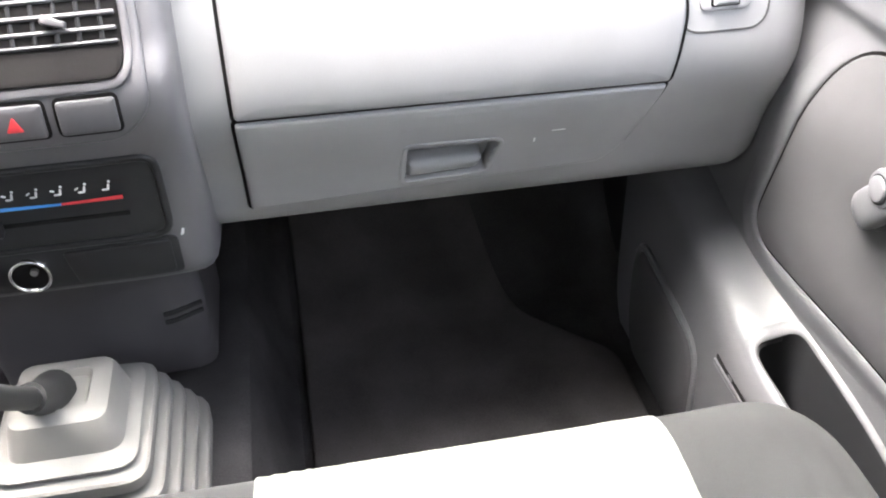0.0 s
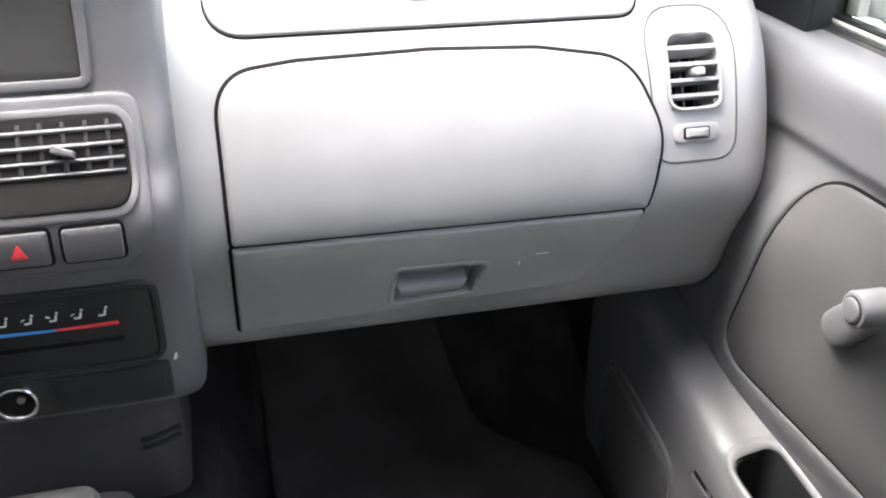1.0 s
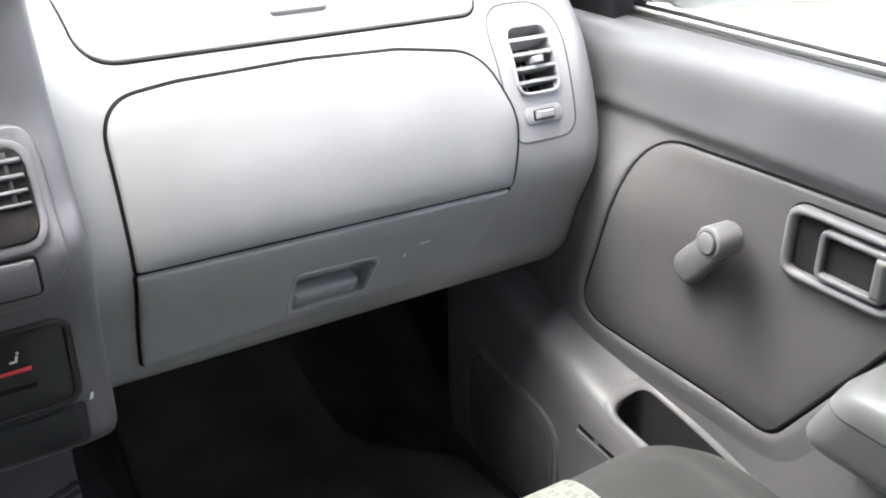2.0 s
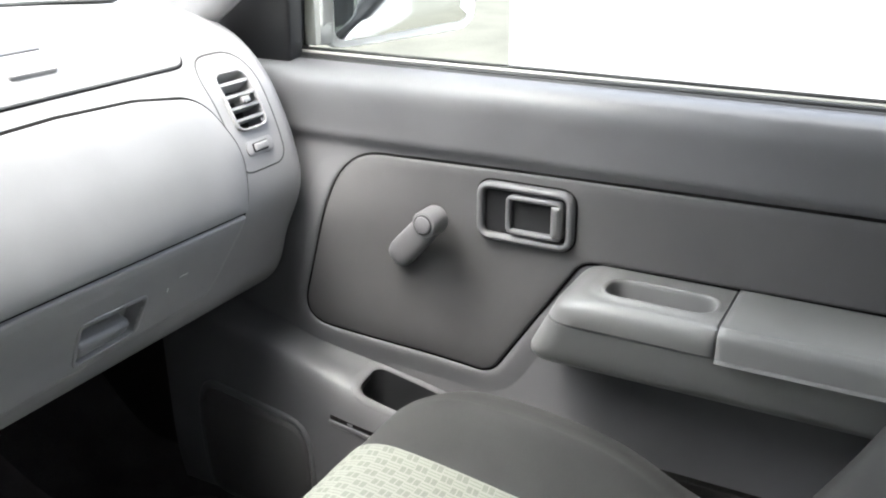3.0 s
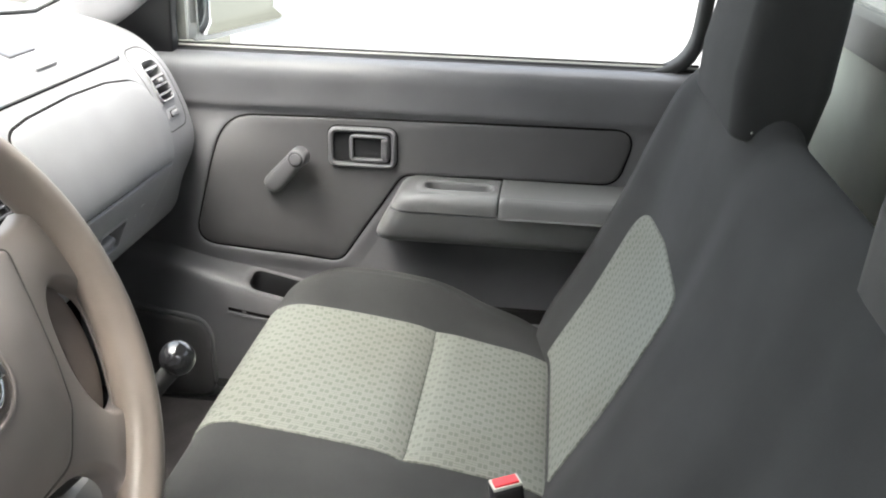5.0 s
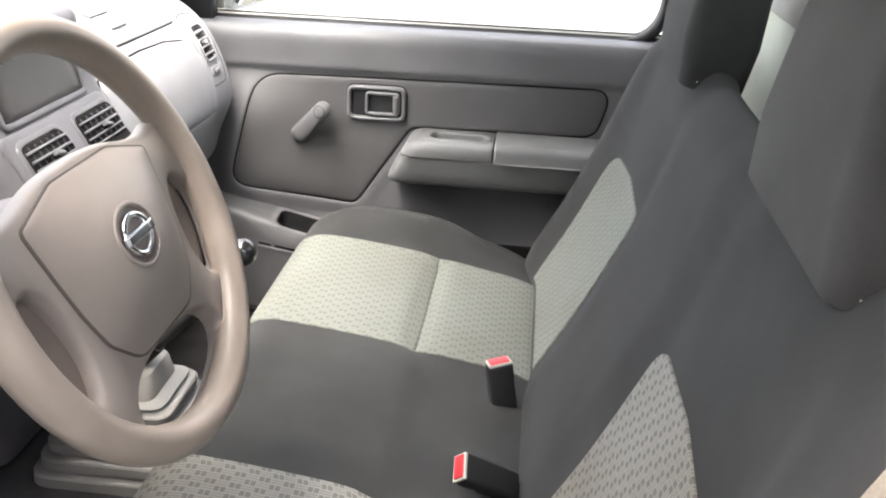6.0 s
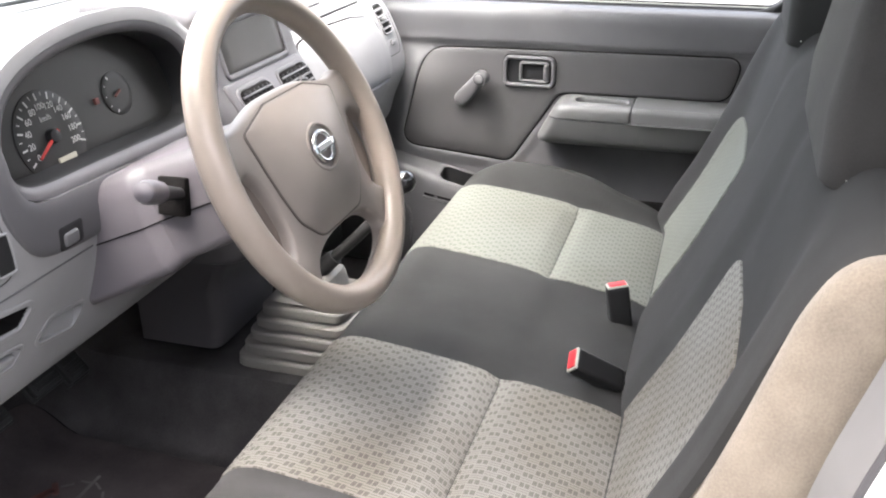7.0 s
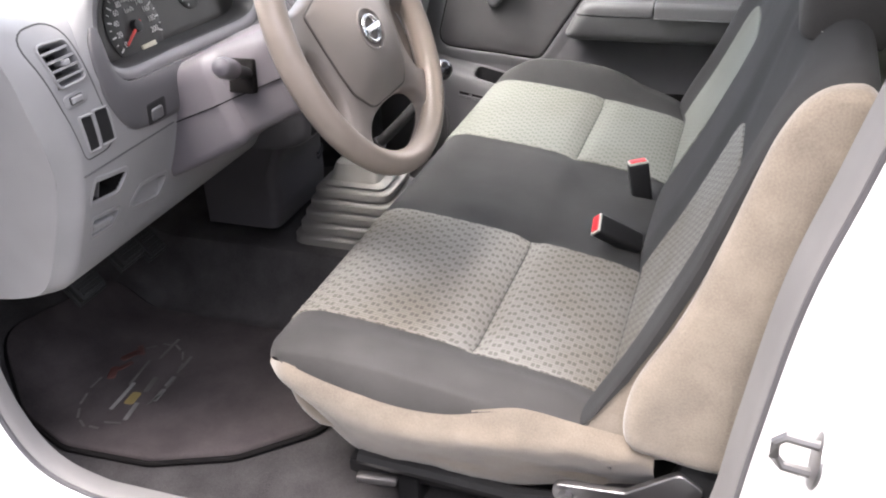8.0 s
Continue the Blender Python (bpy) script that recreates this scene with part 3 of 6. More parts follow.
    part("slot_gap", pad(rect(0.36, s_of(0.311), 0.590, s_of(0.3165), 0.002, 2), ledge, 0.0008, -0.001, 0.0004, 2), M_GAP, d)
    part("ledge_slot", pad(rect(0.36, s_of(0.304), 0.592, s_of(0.310), 0.002, 2), ledge, 0.0022, -0.001, 0.0010, 2), M_DOOR, d)

    # armrest: lower body, upper block with the pull recess, rear cap
    def arm_loop(z, inset, y_rear, front):
        """Outline at one height, from the door round the slanted front to the rear end."""
        xi = inset
        r = 0.034
        corner = rounded([(0.712, y_rear), (0.712, front), (xi, front), (xi, y_rear)], [0.001, 0.002, r, 0.001], 8)
        return [(p[0], p[1], z) for p in corner]

    def front_at(z):
        return 0.346 - 0.54 * (z - 0.465)

    rows = []
    for z, inset, cut in ((0.456, 0.672, 0.040), (0.4575, 0.655, 0.026), (0.461, 0.638, 0.014), (0.466, 0.627, 0.006), (0.472, 0.621, 0.002), (0.48, 0.6155, 0.0), (0.495, 0.6105, 0.0), (0.510, 0.606, 0.0), (0.5235, 0.6015, 0.0), (0.525, 0.6045, 0.003)):
        rows.append(arm_loop(z, inset, -0.2, front_at(z) - cut))
    arm = part("armrest", loft(rows), M_ARM, d, "moulded grey plastic armrest with pull pocket", 50)
    ring = rect(0.624, 0.150, 0.664, 0.258, 0.0190, 8)
    mid_ = np.array((0.645, 0.205))

    def by_angle(loop_, n=128):
        """The loop cut by rays from its middle at even angles."""
        out = []
        for k in range(n):
            t = 2 * math.pi * k / n
            dv = np.array((math.cos(t) * 0.45, math.sin(t)))
            best = 0.0
            for p, q in zip(loop_, list(loop_[1:]) + [loop_[0]]):
                p, q = np.array(p[:2], float) - mid_, np.array(q[:2], float) - mid_
                e = q - p
                det = dv[0] * -e[1] + dv[1] * e[0]
                if abs(det) < 1e-12:
                    continue
                w_ = (p[0] * -e[1] + p[1] * e[0]) / det
                v_ = (dv[0] * p[1] - dv[1] * p[0]) / det
                if w_ > 0 and -1e-6 <= v_ <= 1 + 1e-6:
                    best = max(best, w_)
            out.append(mid_ + dv * best)
        return out

    rows = []
    for z, inset, cut in ((0.5260, 0.6045, 0.001), (0.5270, 0.5995, 0.0), (0.535, 0.598, 0.0), (0.543, 0.597, 0.0), (0.549, 0.5985, 0.003), (0.553, 0.602, 0.008), (0.5555, 0.608, 0.015), (0.5560, 0.611, 0.020)):
        y0 = 0.1395 + (0.001 if z > 0.553 else 0.0)
        rows.append([(p[0], p[1], z - 0.006 * (0.27 - p[1])) for p in by_angle(arm_loop(z, inset, y0, front_at(z) - cut))])
    for grow, z in ((-0.0075, 0.5563), (-0.006, 0.5580), (-0.004, 0.5590), (-0.002, 0.5590), (-0.0004, 0.5575), (0.0, 0.553), (0.0015, 0.535), (0.003, 0.518)):
        rows.append([(p[0], p[1], z - 0.006 * (0.27 - p[1])) for p in by_angle(shrink(ring, grow))])
    part("pull_block", loft(rows), M_ARM, arm, "upper armrest with a rimmed pull recess", 55)
    rows = []
    for y in (0.1375, 0.1365, 0.13, 0.05, -0.05, -0.2):
        zt = 0.5585 - 0.006 * (0.27 - y) - (0.001 if y > 0.137 else 0)
        xi = 0.5945 + (0.001 if y > 0.137 else 0)
        keys_ = [(0.712, zt), (xi + 0.02, zt), (xi + 0.008, zt - 0.001), (xi + 0.002, zt - 0.006), (xi, zt - 0.014), (xi, zt - 0.03), (xi + 0.0005, 0.5275), (xi + 0.004, 0.5255), (0.712, 0.5255)]
        rows.append([(p[0], y, p[1]) for p in smooth(keys_, 3)])
    part("armrest_rear", loft(rows), M_ARM, arm, "", 55)

    # inner release handle
    bo = even(rect(0.314, 0.5655, 0.428, 0.6335, 0.018, 7), 0.006)
    lift = lambda k: (lambda a, b, o=0.0: door(a, b, o + k))
    h = part("release_handle", bezel(bo, shrink(bo, 0.0085), lift(0.003), 0.0095, 0.002, 0.0038), M_DOOR, d, "grey recessed door release handle", 60)
    part("groove", pad(shrink(bo, -0.0022), lift(0.003), 0.0008, -0.002, 0.0003, 3), M_GAP, h)
    part("recess", pad(shrink(bo, 0.006), lift(0.003), 0.0010, -0.002, 0.0004, 3), M_BLACK, h)
    lv = even(rect(0.3255, 0.5765, 0.392, 0.6225, 0.010, 5), 0.006)
    lever = part("lever", bezel(lv, shrink(lv, 0.0062), lift(0.004), 0.0095, 0.004, 0.0022), M_DOOR, h, "", 60)
    part("lever_cup", pad(shrink(lv, 0.005), lift(0.004), 0.0025, -0.002, 0.001, 3, None, -0.001), M_BLACK, lever)
    part("grip", pad(even(rect(0.3265, 0.5815, 0.3385, 0.6175, 0.003, 4), 0.006), lift(0.004), 0.0125, 0.0, 0.004, 4), M_DOOR, lever)

    # window winder
    w = part("window_winder", cyl(0.021, 0.019, 0.016, frame_of((0.688, 0.519, 0.534), (-1, 0, 0)), 24, 0.002), M_INSERT, d, "grey plastic window winder handle")
    a, b = Vector((0.674, 0.519, 0.534)), Vector((0.668, 0.471, 0.586))
    dirv = (b - a)
    side = Vector((0, -dirv.z, dirv.y)).normalized()
    rings = []
    for q0 in np.linspace(0, math.pi, 28):
        t = 0.5 - 0.70 * math.cos(q0)
        wdt = 0.0172 - 0.002 * t
        e = 1 - abs(math.cos(q0)) ** 7
        kk = max(0.03, math.sqrt(max(0.0, e)))
        p = a + dirv * t
        rings.append([p + side * wdt * kk * math.cos(q) * abs(math.cos(q)) ** -0.3 + Vector((-1, 0, 0)) * 0.0095 * (0.35 + 0.65 * kk) * math.copysign(abs(math.sin(q)) ** 0.6, math.sin(q)) for q in (2 * math.pi * (j + 0.5) / 20 for j in range(20))])
    part("arm", loft(rings), M_DOOR, w, "", 55)
    kn = part("knob", cyl(0.0165, 0.0150, 0.030, frame_of((0.655, 0.470, 0.587), (-1, 0.05, 0.05)), 28, 0.003), M_DOOR, w)
    part("knob_ring", cyl(0.0120, 0.0115, 0.0016, frame_of((0.6400, 0.4707, 0.5877), (-1, 0.05, 0.05)), 24, 0.0005), M_BLACK, kn)
    part("knob_cap", cyl(0.0105, 0.0095, 0.0035, frame_of((0.6392, 0.4708, 0.5878), (-1, 0.05, 0.05)), 24, 0.001), M_DOOR, kn)

    # window frame and glass
    def win(y, z, off=0.0):
        return (0.742 + 0.10 * (z - 0.745) * -0.6 - off, y, z)

    inner = even(rounded([(0.700, 0.7415), (-0.142, 0.7415), (-0.165, 1.14), (0.40, 1.14), (0.690, 0.875)], [0.006, 0.075, 0.06, 0.05, 0.03], 8), 0.03)
    part("window_frame", bezel(*(lambda o: (shrink(o, -0.020), o))(inner), win, 0.018, 0.02, 0.006, -0.02), M_RUBBER, d, "black rubber window surround")
    part("sill_seal", tube([(0.7345, y, 0.7420) for y in np.linspace(0.73, -0.16, 12)], 0.0030, 8), M_RUBBER, d)
    part("sill_bright", tube([(0.7405, y, 0.7450) for y in np.linspace(0.73, -0.16, 12)], 0.0024, 6), M_TRIM, d, "thin bright sill strip")
    part("outer_seal", tube([(0.7455, y, 0.7480) for y in np.linspace(0.73, -0.16, 12)], 0.0024, 6), M_RUBBER, d)
    part("glass", disc(inner, win, 0.0), M_GLASS, d).visible_shadow = False
    sail = even(rounded([(0.83, 0.735), (0.690, 0.735), (0.686, 0.87), (0.60, 0.97), (0.66, 0.97)], 0.006, 3), 0.03)
    part("mirror_sail", pad(sail, lambda y, z, off=0.0: (0.722 - off, y, z), 0.012, -0.012, 0.003, 3), M_BLACK, d, "black triangular mirror mount cover")
    part("window_channel", rbox((0.012, 0.018, 0.15), pose(0.758, 0.690, 0.825), 0.003), M_TRIM, d, "pale window channel")
    part("outer_skin", sheet(np.linspace(-0.20, 0.84, 20), np.linspace(0.0, 0.74, 20), lambda y, z, off=0.0: (0.76 + 0.035 * math.sin(z / 0.74 * 2.6) - off, y, z), thick=0.01), M_WHITE, d)

    # wing mirror
    mm = thing("wing_mirror", (0.86, 0.64, 0.745), "white wing mirror outside the passenger window", "mirror")
    a, b = Vector((0.782, 0.678, 0)), Vector((0.935, 0.571, 0))
    ux = (b - a).normalized()
    nn = Vector((ux.y, -ux.x, 0))
    if nn.y > 0:
        nn = -nn
    mid = (a + b) / 2
    msurf = lambda p, q, off=0.0: mid + ux * p + Vector((0, 0, q)) + nn * off
    o = even(rounded([(-0.10, 0.748), (0.10, 0.762), (0.10, 0.90), (-0.10, 0.90)], 0.022, 6), 0.02)
    back = [msurf(p, q, -0.055) for p, q in shrink(o, 0.03)]
    part("housing", loft([[msurf(p, q, 0.003) for p, q in shrink(o, 0.003)], [msurf(p, q, 0.004) for p, q in shrink(o, -0.006)],
                          [msurf(p, q, -0.003) for p, q in shrink(o, -0.009)], [msurf(p, q, -0.04) for p, q in o], back]), M_WHITE, mm)
    part("mirror_glass", pad(shrink(o, 0.004), lambda p, q, off=0.0: msurf(p, q, off + 0.005 - 0.05 * p), 0.006, 0.001, 0.001, 3), M_MIRROR, mm, "mirror glass")
    part("stalk", rbox((0.05, 0.07, 0.03), pose(0.785, 0.71, 0.762, 0, 0, 20), 0.01), M_WHITE, mm)


build_door()

# ---- dashboard ----
P_KEYS = [(.86, .45), (.73, .465), (.684, .490), (.663, .545), (.638, .607), (.645, .66), (.666, .713), (.684, .741), (.706, .763), (.735, .780), (.79, .797), (.88, .81), (1.0, .815), (1.12, .81)]
D_KEYS = [(.86, .44), (.765, .452), (.715, .475), (.680, .545), (.658, .607), (.648, .66), (.650, .72), (.656, .765), (.672, .80), (.70, .822), (.76, .835), (.86, .83), (1.0, .82), (1.12, .81)]
cache = {}


def dash_profile(x):
    key = round(x, 4)
    if key not in cache:
        w = step_at(x, -0.16, 0.13)
        hood = bump_at(x, -0.285, 0.17)
        ks = []
        for k, (p, q) in enumerate(zip(P_KEYS, D_KEYS)):
            y, z = (w * p[0] + (1 - w) * q[0], w * p[1] + (1 - w) * q[1])
            if 7 <= k <= 11:
                z += (0.03, 0.035, 0.03, 0.025, 0.012)[k - 7] * hood * (1 - w)
            y += 0.022 * max(0.0, (abs(x) - 0.635) / 0.037) ** 2
            ks.append((y, z))
        c = np.array(smooth(ks, 6))
        cum = np.r_[0, np.cumsum(np.linalg.norm(np.diff(c, axis=0), axis=1))]
        cache[key] = (cum, c[:, 0], c[:, 1])
    return cache[key]


def dash(x, s, off=0.0):
    cum, ys, zs = dash_profile(x)
    y, z = np.interp(s, cum, ys), np.interp(s, cum, zs)
    dy = np.interp(s + 0.004, cum, ys) - np.interp(s - 0.004, cum, ys)
    dz = np.interp(s + 0.004, cum, zs) - np.interp(s - 0.004, cum, zs)
    n = math.hypot(dy, dz) + 1e-9
    # the driver's end draws in towards its foot
    x += (0.672 - np.interp(z, (0.55, 0.63, 0.72, 0.80), (0.640, 0.642, 0.661, 0.672))) * step_at(-x, 0.58, 0.672)
    return (x, y - off * dz / n, z + off * dy / n)


def s_at(x, z):
    cum, ys, zs = dash_profile(x)
    k = int(np.argmax(zs > 0.814)) if (zs > 0.814).any() else len(zs) - 1
    k = max(k, 30)
    top = int(np.argmax(zs[:k + 1]))
    return float(np.interp(z, zs[6:top + 1], cum[6:top + 1]))


def s_at_y(x, y):
    cum, ys, zs = dash_profile(x)
    low = int(np.argmin(ys))
    return float(np.interp(y, ys[low:], cum[low:]))


def on_face(outline):
    return [(x, s_at(x, z)) for x, z in outline]


TRAY = even(rounded([(-0.616, 0.588), (-0.551, 0.580), (-0.534, 0.602), (-0.602, 0.613)], .005, 4), 0.008)
RELEASE = even(rounded([(-0.601, 0.534), (-0.553, 0.531), (-0.541, 0.549), (-0.604, 0.559)], .006, 4), 0.008)
HANDLE = even(rounded([(.321, .521), (.324, .5635), (.405, .5605), (.395, .524)], [.004, .004, .006, .008], 4), 0.006)
KNEE = even(rounded([(-0.519, 0.538), (-0.447, 0.525), (-0.432, 0.553), (-0.497, 0.562)], .010, 4), 0.008)


def build_dashboard():
    d = thing("dashboard", (0, 0.9, 0.46), "light grey moulded plastic dashboard of a pickup truck", "dashboard")
    smax = min(dash_profile(x)[0][-1] for x in np.linspace(-0.67, 0.67, 40))
    vr = even(rect(0.563, 0.686, 0.615, 0.746, 0.014), 0.008)
    vl = even(rounded([(-0.631, 0.738), (-0.575, 0.738), (-0.588, 0.788), (-0.640, 0.791)], 0.012, 5), 0.008)
    cl = closed_curve([(-0.478, 0.7215), (-0.388, 0.719), (-0.285, 0.715), (-0.20, 0.714), (-0.166, 0.728), (-0.160, 0.772), (-0.180, 0.815), (-0.240, 0.843), (-0.32, 0.851), (-0.394, 0.847), (-0.463, 0.832), (-0.504, 0.809), (-0.524, 0.776), (-0.526, 0.751), (-0.514, 0.732)], 6)
    smap = lambda x, z: s_at(x, min(z, 0.812)) + max(0.0, z - 0.812) * 1.8
    hood = lambda x, z, off=0.0: (x, 0.645 + 0.19 * (z - 0.674) + 0.006 * (1 - step_at(z, 0.68, 0.74)) - off, z)
    holes = [on_face(shrink(o, 0.002)) for o in (vr, vl)] + [on_face(shrink(o, -0.003)) for o in (TRAY, RELEASE, KNEE, HANDLE)] + [[(x, smap(x, z)) for x, z in shrink(cl, -0.024)]]
    part("body", sheet(np.linspace(-0.672, 0.672, 230), np.linspace(0, smax, 130), dash, holes), M_DASH, d)
    for sx in (-1, 1):
        c = [dash(sx * 0.672, s) for s in np.linspace(0, smax, 60)]
        bm = bmesh.new()
        vs = [bm.verts.new(p) for p in c] + [bm.verts.new((sx * 0.66, 1.12, 0.44))]
        bm.faces.new(vs)
        part("end_panel", bm, M_DASH, d)

    # glove box
    up = even(rounded([(.1865, .610), (.1865, .735), (.25, .741), (.36, .743), (.45, .740), (.530, .729), (.558, .67), (.545, .606)], [.004, .045, .12, .15, .12, .05, .06, .005], 14), 0.006)
    lo = even(rounded([(.1860, .505), (.1860, .6080), (.5435, .6040), (.520, .535), (.500, .517)], [.004, .003, .003, .05, .012], 6), 0.012)
    cut = on_face(HANDLE)

    def open_at(bm, outline):
        uvl = bm.loops.layers.uv.active
        gone = [f for f in bm.faces if inside(np.mean([tuple(lp[uvl].uv) for lp in f.loops], axis=0), outline)]
        bmesh.ops.delete(bm, geom=gone, context="FACES")
        return bm

    for lid_edge in (up, lo):
        bm = pad(on_face(shrink(even(lid_edge, 0.006), -0.0030)), dash, 0.0010, -0.002, 0.0004, 30)
        part("glove_box_gap", open_at(bm, on_face(shrink(HANDLE, -0.002))), M_GAP, d)
    gb = part("glove_box", pad(on_face(up), dash, 0.0052, -0.001, 0.0040, 8), M_DASH, d, "closed light grey glove box lid")
    part("lower_lid", open_at(pad(on_face(even(lo, 0.006)), dash, 0.0052, -0.001, 0.0025, 30), cut), M_DASH, gb)
    lid = lambda x, s, off=0.0: dash(x, s, off + 0.0052)
    part("handle_recess", disc(cut, dash, -0.012), M_DASH, gb)
    part("handle_rim", bezel(on_face(shrink(HANDLE, -0.0045)), on_face(HANDLE), lid, 0.0010, 0.0172, 0.0008), M_DASH, gb)
    part("handle", pad(on_face(even(rounded([(.3225, .5225), (.324, .5400), (.393, .5385), (.386, .525)], .004, 3), 0.008)), dash, 0.0050, -0.012, 0.006, 4), M_DASH, gb, "pull handle of the glove box")
    for (x, z, w, hgt) in ((.455, .566, .012, .0007), (.435, .556, .0015, .005)):
        part("scratch", pad(on_face(rect(x - w / 2, z - hgt / 2, x + w / 2, z + hgt / 2, hgt * 0.4, 2)), lid, 0.0004, -0.0005, 0.0001, 2), M_PRINT, gb, "pale scratch")

    # passenger air bag cover
    ab = []
    for x, y in even(rounded([(.185, .701), (.545, .701), (.566, .775), (.530, .836), (.185, .862)], [.03, .022, .05, .04, .03], 7), 0.012):
        ab.append((x, s_at_y(x, y)))
    part("airbag_gap", pad(shrink(ab, -0.002), dash, 0.0006, -0.002, 0.0003, 6), M_GAP, d)
    abp = part("airbag_cover", pad(ab, dash, 0.003, -0.001, 0.002, 24), M_DASH, d, "light grey airbag cover")
    # No real recess: a dark pad paints the shade of the hollow.
    nt2 = [(x, s_at_y(x, y)) for x, y in even(smooth([(.349, .757), (.352, .774), (.366, .782), (.384, .784), (.401, .776), (.411, .757)], 4), 0.01)]
    part("cover_hollow", pad(nt2, dash, 0.0060, 0.001, 0.0003, 8), M_DARK, abp, "raised dark patch for a shallow hollow, shade in its colour")
    nt = [(x, s_at_y(x, y)) for x, y in even(rounded([(.347, .722), (.400, .722), (.410, .752), (.352, .752)], [.004, .006, .003, .003], 4), 0.01)]
    part("cover_tab", pad(nt, dash, 0.0075, 0.001, 0.0015, 8), M_DASH, abp)

    # side vents
    def side_vent(o, cx, z0, z1, wheel_z, hous, lean=0.0):
        face = on_face(o)
        mid = lambda z: cx + lean * (z - (z0 + z1) / 2)
        hous = even(hous, 0.01)
        part("vent_groove", bezel(on_face(shrink(hous, -0.0028)), on_face(shrink(hous, -0.0012)), dash, 0.0006, 0.001, 0.0004), M_GROOVE, d)
        v = part("air_vent", bezel(on_face(o), on_face(shrink(o, 0.0028)), dash, 0.004, 0.03, 0.001), M_DASH, d, "round-cornered air vent with five slats")
        part("vent_back", disc(face, dash, -0.035), M_GAP, v)
        n = 4
        for k in range(n):
            z = z0 + (z1 - z0) * (k + 1) / (n + 1)
            xs = np.linspace(mid(z) - 0.025, mid(z) + 0.025, 5)
            rows = []
            for dz, off in ((0.0014, 0.0025), (0.0012, -0.018), (-0.0012, -0.018), (-0.0014, 0.0025)):
                rows.append([dash(x, s_at(x, z + dz + (off + 0.02) * 0.1 - 0.002), off) for x in xs])
            part("slat", loft([[r[i] for r in rows] for i in range(5)]), M_DASH, v)
        for k in range(3):
            x = cx - 0.016 + 0.016 * k
            part("vane", loft([[dash(x + q, s_at(x, z), off) for q, off in ((-0.001, -0.03), (0.001, -0.03), (0.001, -0.019), (-0.001, -0.019))] for z in (z0 + 0.002, z1 - 0.002)]), M_DARK, v)
        zc = (z0 + z1) / 2 + 0.002
        part("vent_tab", pad(on_face(rect(cx - 0.002, zc - 0.005, cx + 0.009, zc + 0.001, 0.002, 3)), dash, 0.006, -0.01, 0.001, 2), M_DASH, v)
        wo = even(rect(cx - 0.022, wheel_z - 0.008, cx + 0.022, wheel_z + 0.008, 0.0075), 0.006)
        ws_ = part("vent_switch", pad(on_face(wo), dash, 0.0015, -0.001, 0.0008, 3), M_DASH, d)
        part("wheel_slot", pad(on_face(rect(cx - 0.0125, wheel_z - 0.0048, cx + 0.0125, wheel_z + 0.0048, 0.002, 3)), dash, 0.0022, -0.001, 0.0003, 2), M_GAP, ws_)
        part("thumb_wheel", pad(on_face(rect(cx - 0.0105, wheel_z - 0.0038, cx + 0.0105, wheel_z + 0.0038, 0.001, 3)), dash, 0.005, -0.001, 0.0015, 3), M_DASH, ws_)

    side_vent(vr, 0.589, 0.686, 0.746, 0.668, rounded([(0.553, 0.646), (0.625, 0.646), (0.630, 0.762), (0.548, 0.762)], [.018, .018, .03, .03], 6))
    side_vent(vl, -0.608, 0.739, 0.789, 0.722, rounded([(-0.624, 0.649), (-0.557, 0.649), (-0.586, 0.806), (-0.652, 0.806)], [.016, .020, .030, .024], 6), -0.24)

    # instrument cluster
    hoops = ((0.046, -0.02), (0.046, 0.0005), (0.041, 0.003), (0.030, 0.006), (0.022, 0.0065), (0.014, 0.005))
    low_ = lambda x, z: (1 - step_at(z, 0.70, 0.77)) * (1 - step_at(x, -0.36, -0.30))
    outer_rows = [[dash(x, smap(x, z), off) if d_ > 0.035 else hood(x, z, off - 0.010 * low_(x, z)) for x, z in shrink(cl, -d_)] for d_, off in hoops]
    part("instrument_hood", loft(outer_rows, caps=False), M_DASH, d, "light grey arch over the instruments", 60)
    # dark fascia laid on its lower corner, thinning out up the side
    edge_out = smooth([(-0.546, 0.786), (-0.556, 0.772), (-0.561, 0.750), (-0.561, 0.72), (-0.548, 0.684), (-0.524, 0.656), (-0.48, 0.645), (-0.43, 0.642), (-0.34, 0.640)], 6)
    edge_in = smooth([(-0.534, 0.784), (-0.535, 0.772), (-0.5355, 0.757), (-0.534, 0.742), (-0.526, 0.724), (-0.508, 0.712), (-0.478, 0.708), (-0.42, 0.706), (-0.34, 0.702)], 6)
    rows = []
    for t, off in ((0.0, -0.004), (0.0, 0.0028), (0.05, 0.0042), (0.15, 0.0048), (0.4, 0.0050), (0.7, 0.0050), (0.9, 0.0046), (1.0, 0.003), (1.0, -0.012)):
        rows.append([dash(x, s_at(x, z), off) for x, z in (p + (q - p) * t for p, q in zip(edge_out, edge_in))])
    part("fascia_corner", loft(rows, closed=False), M_DARK, d, "dark grey fascia round the foot of the instruments", 60)
    b = part("instrument_bezel", loft([[hood(x, z, off) for x, z in shrink(cl, -d_)] for d_, off in ((0.0142, 0.003), (0.0135, 0.0045), (0.008, 0.004), (0.002, 0.001), (0.0, -0.004))], caps=False), M_DARK, d, "dark grey instrument bezel", 60)
    part("hood_lining", loft([[hood(x, z, off) for x, z in shrink(cl, q)] for q, off in ((-0.002, -0.004), (0.002, -0.012), (0.004, -0.060))], caps=False), M_BLACK, b)
    # flat instrument face
    n = Vector((0, -1, 0.28)).normalized()
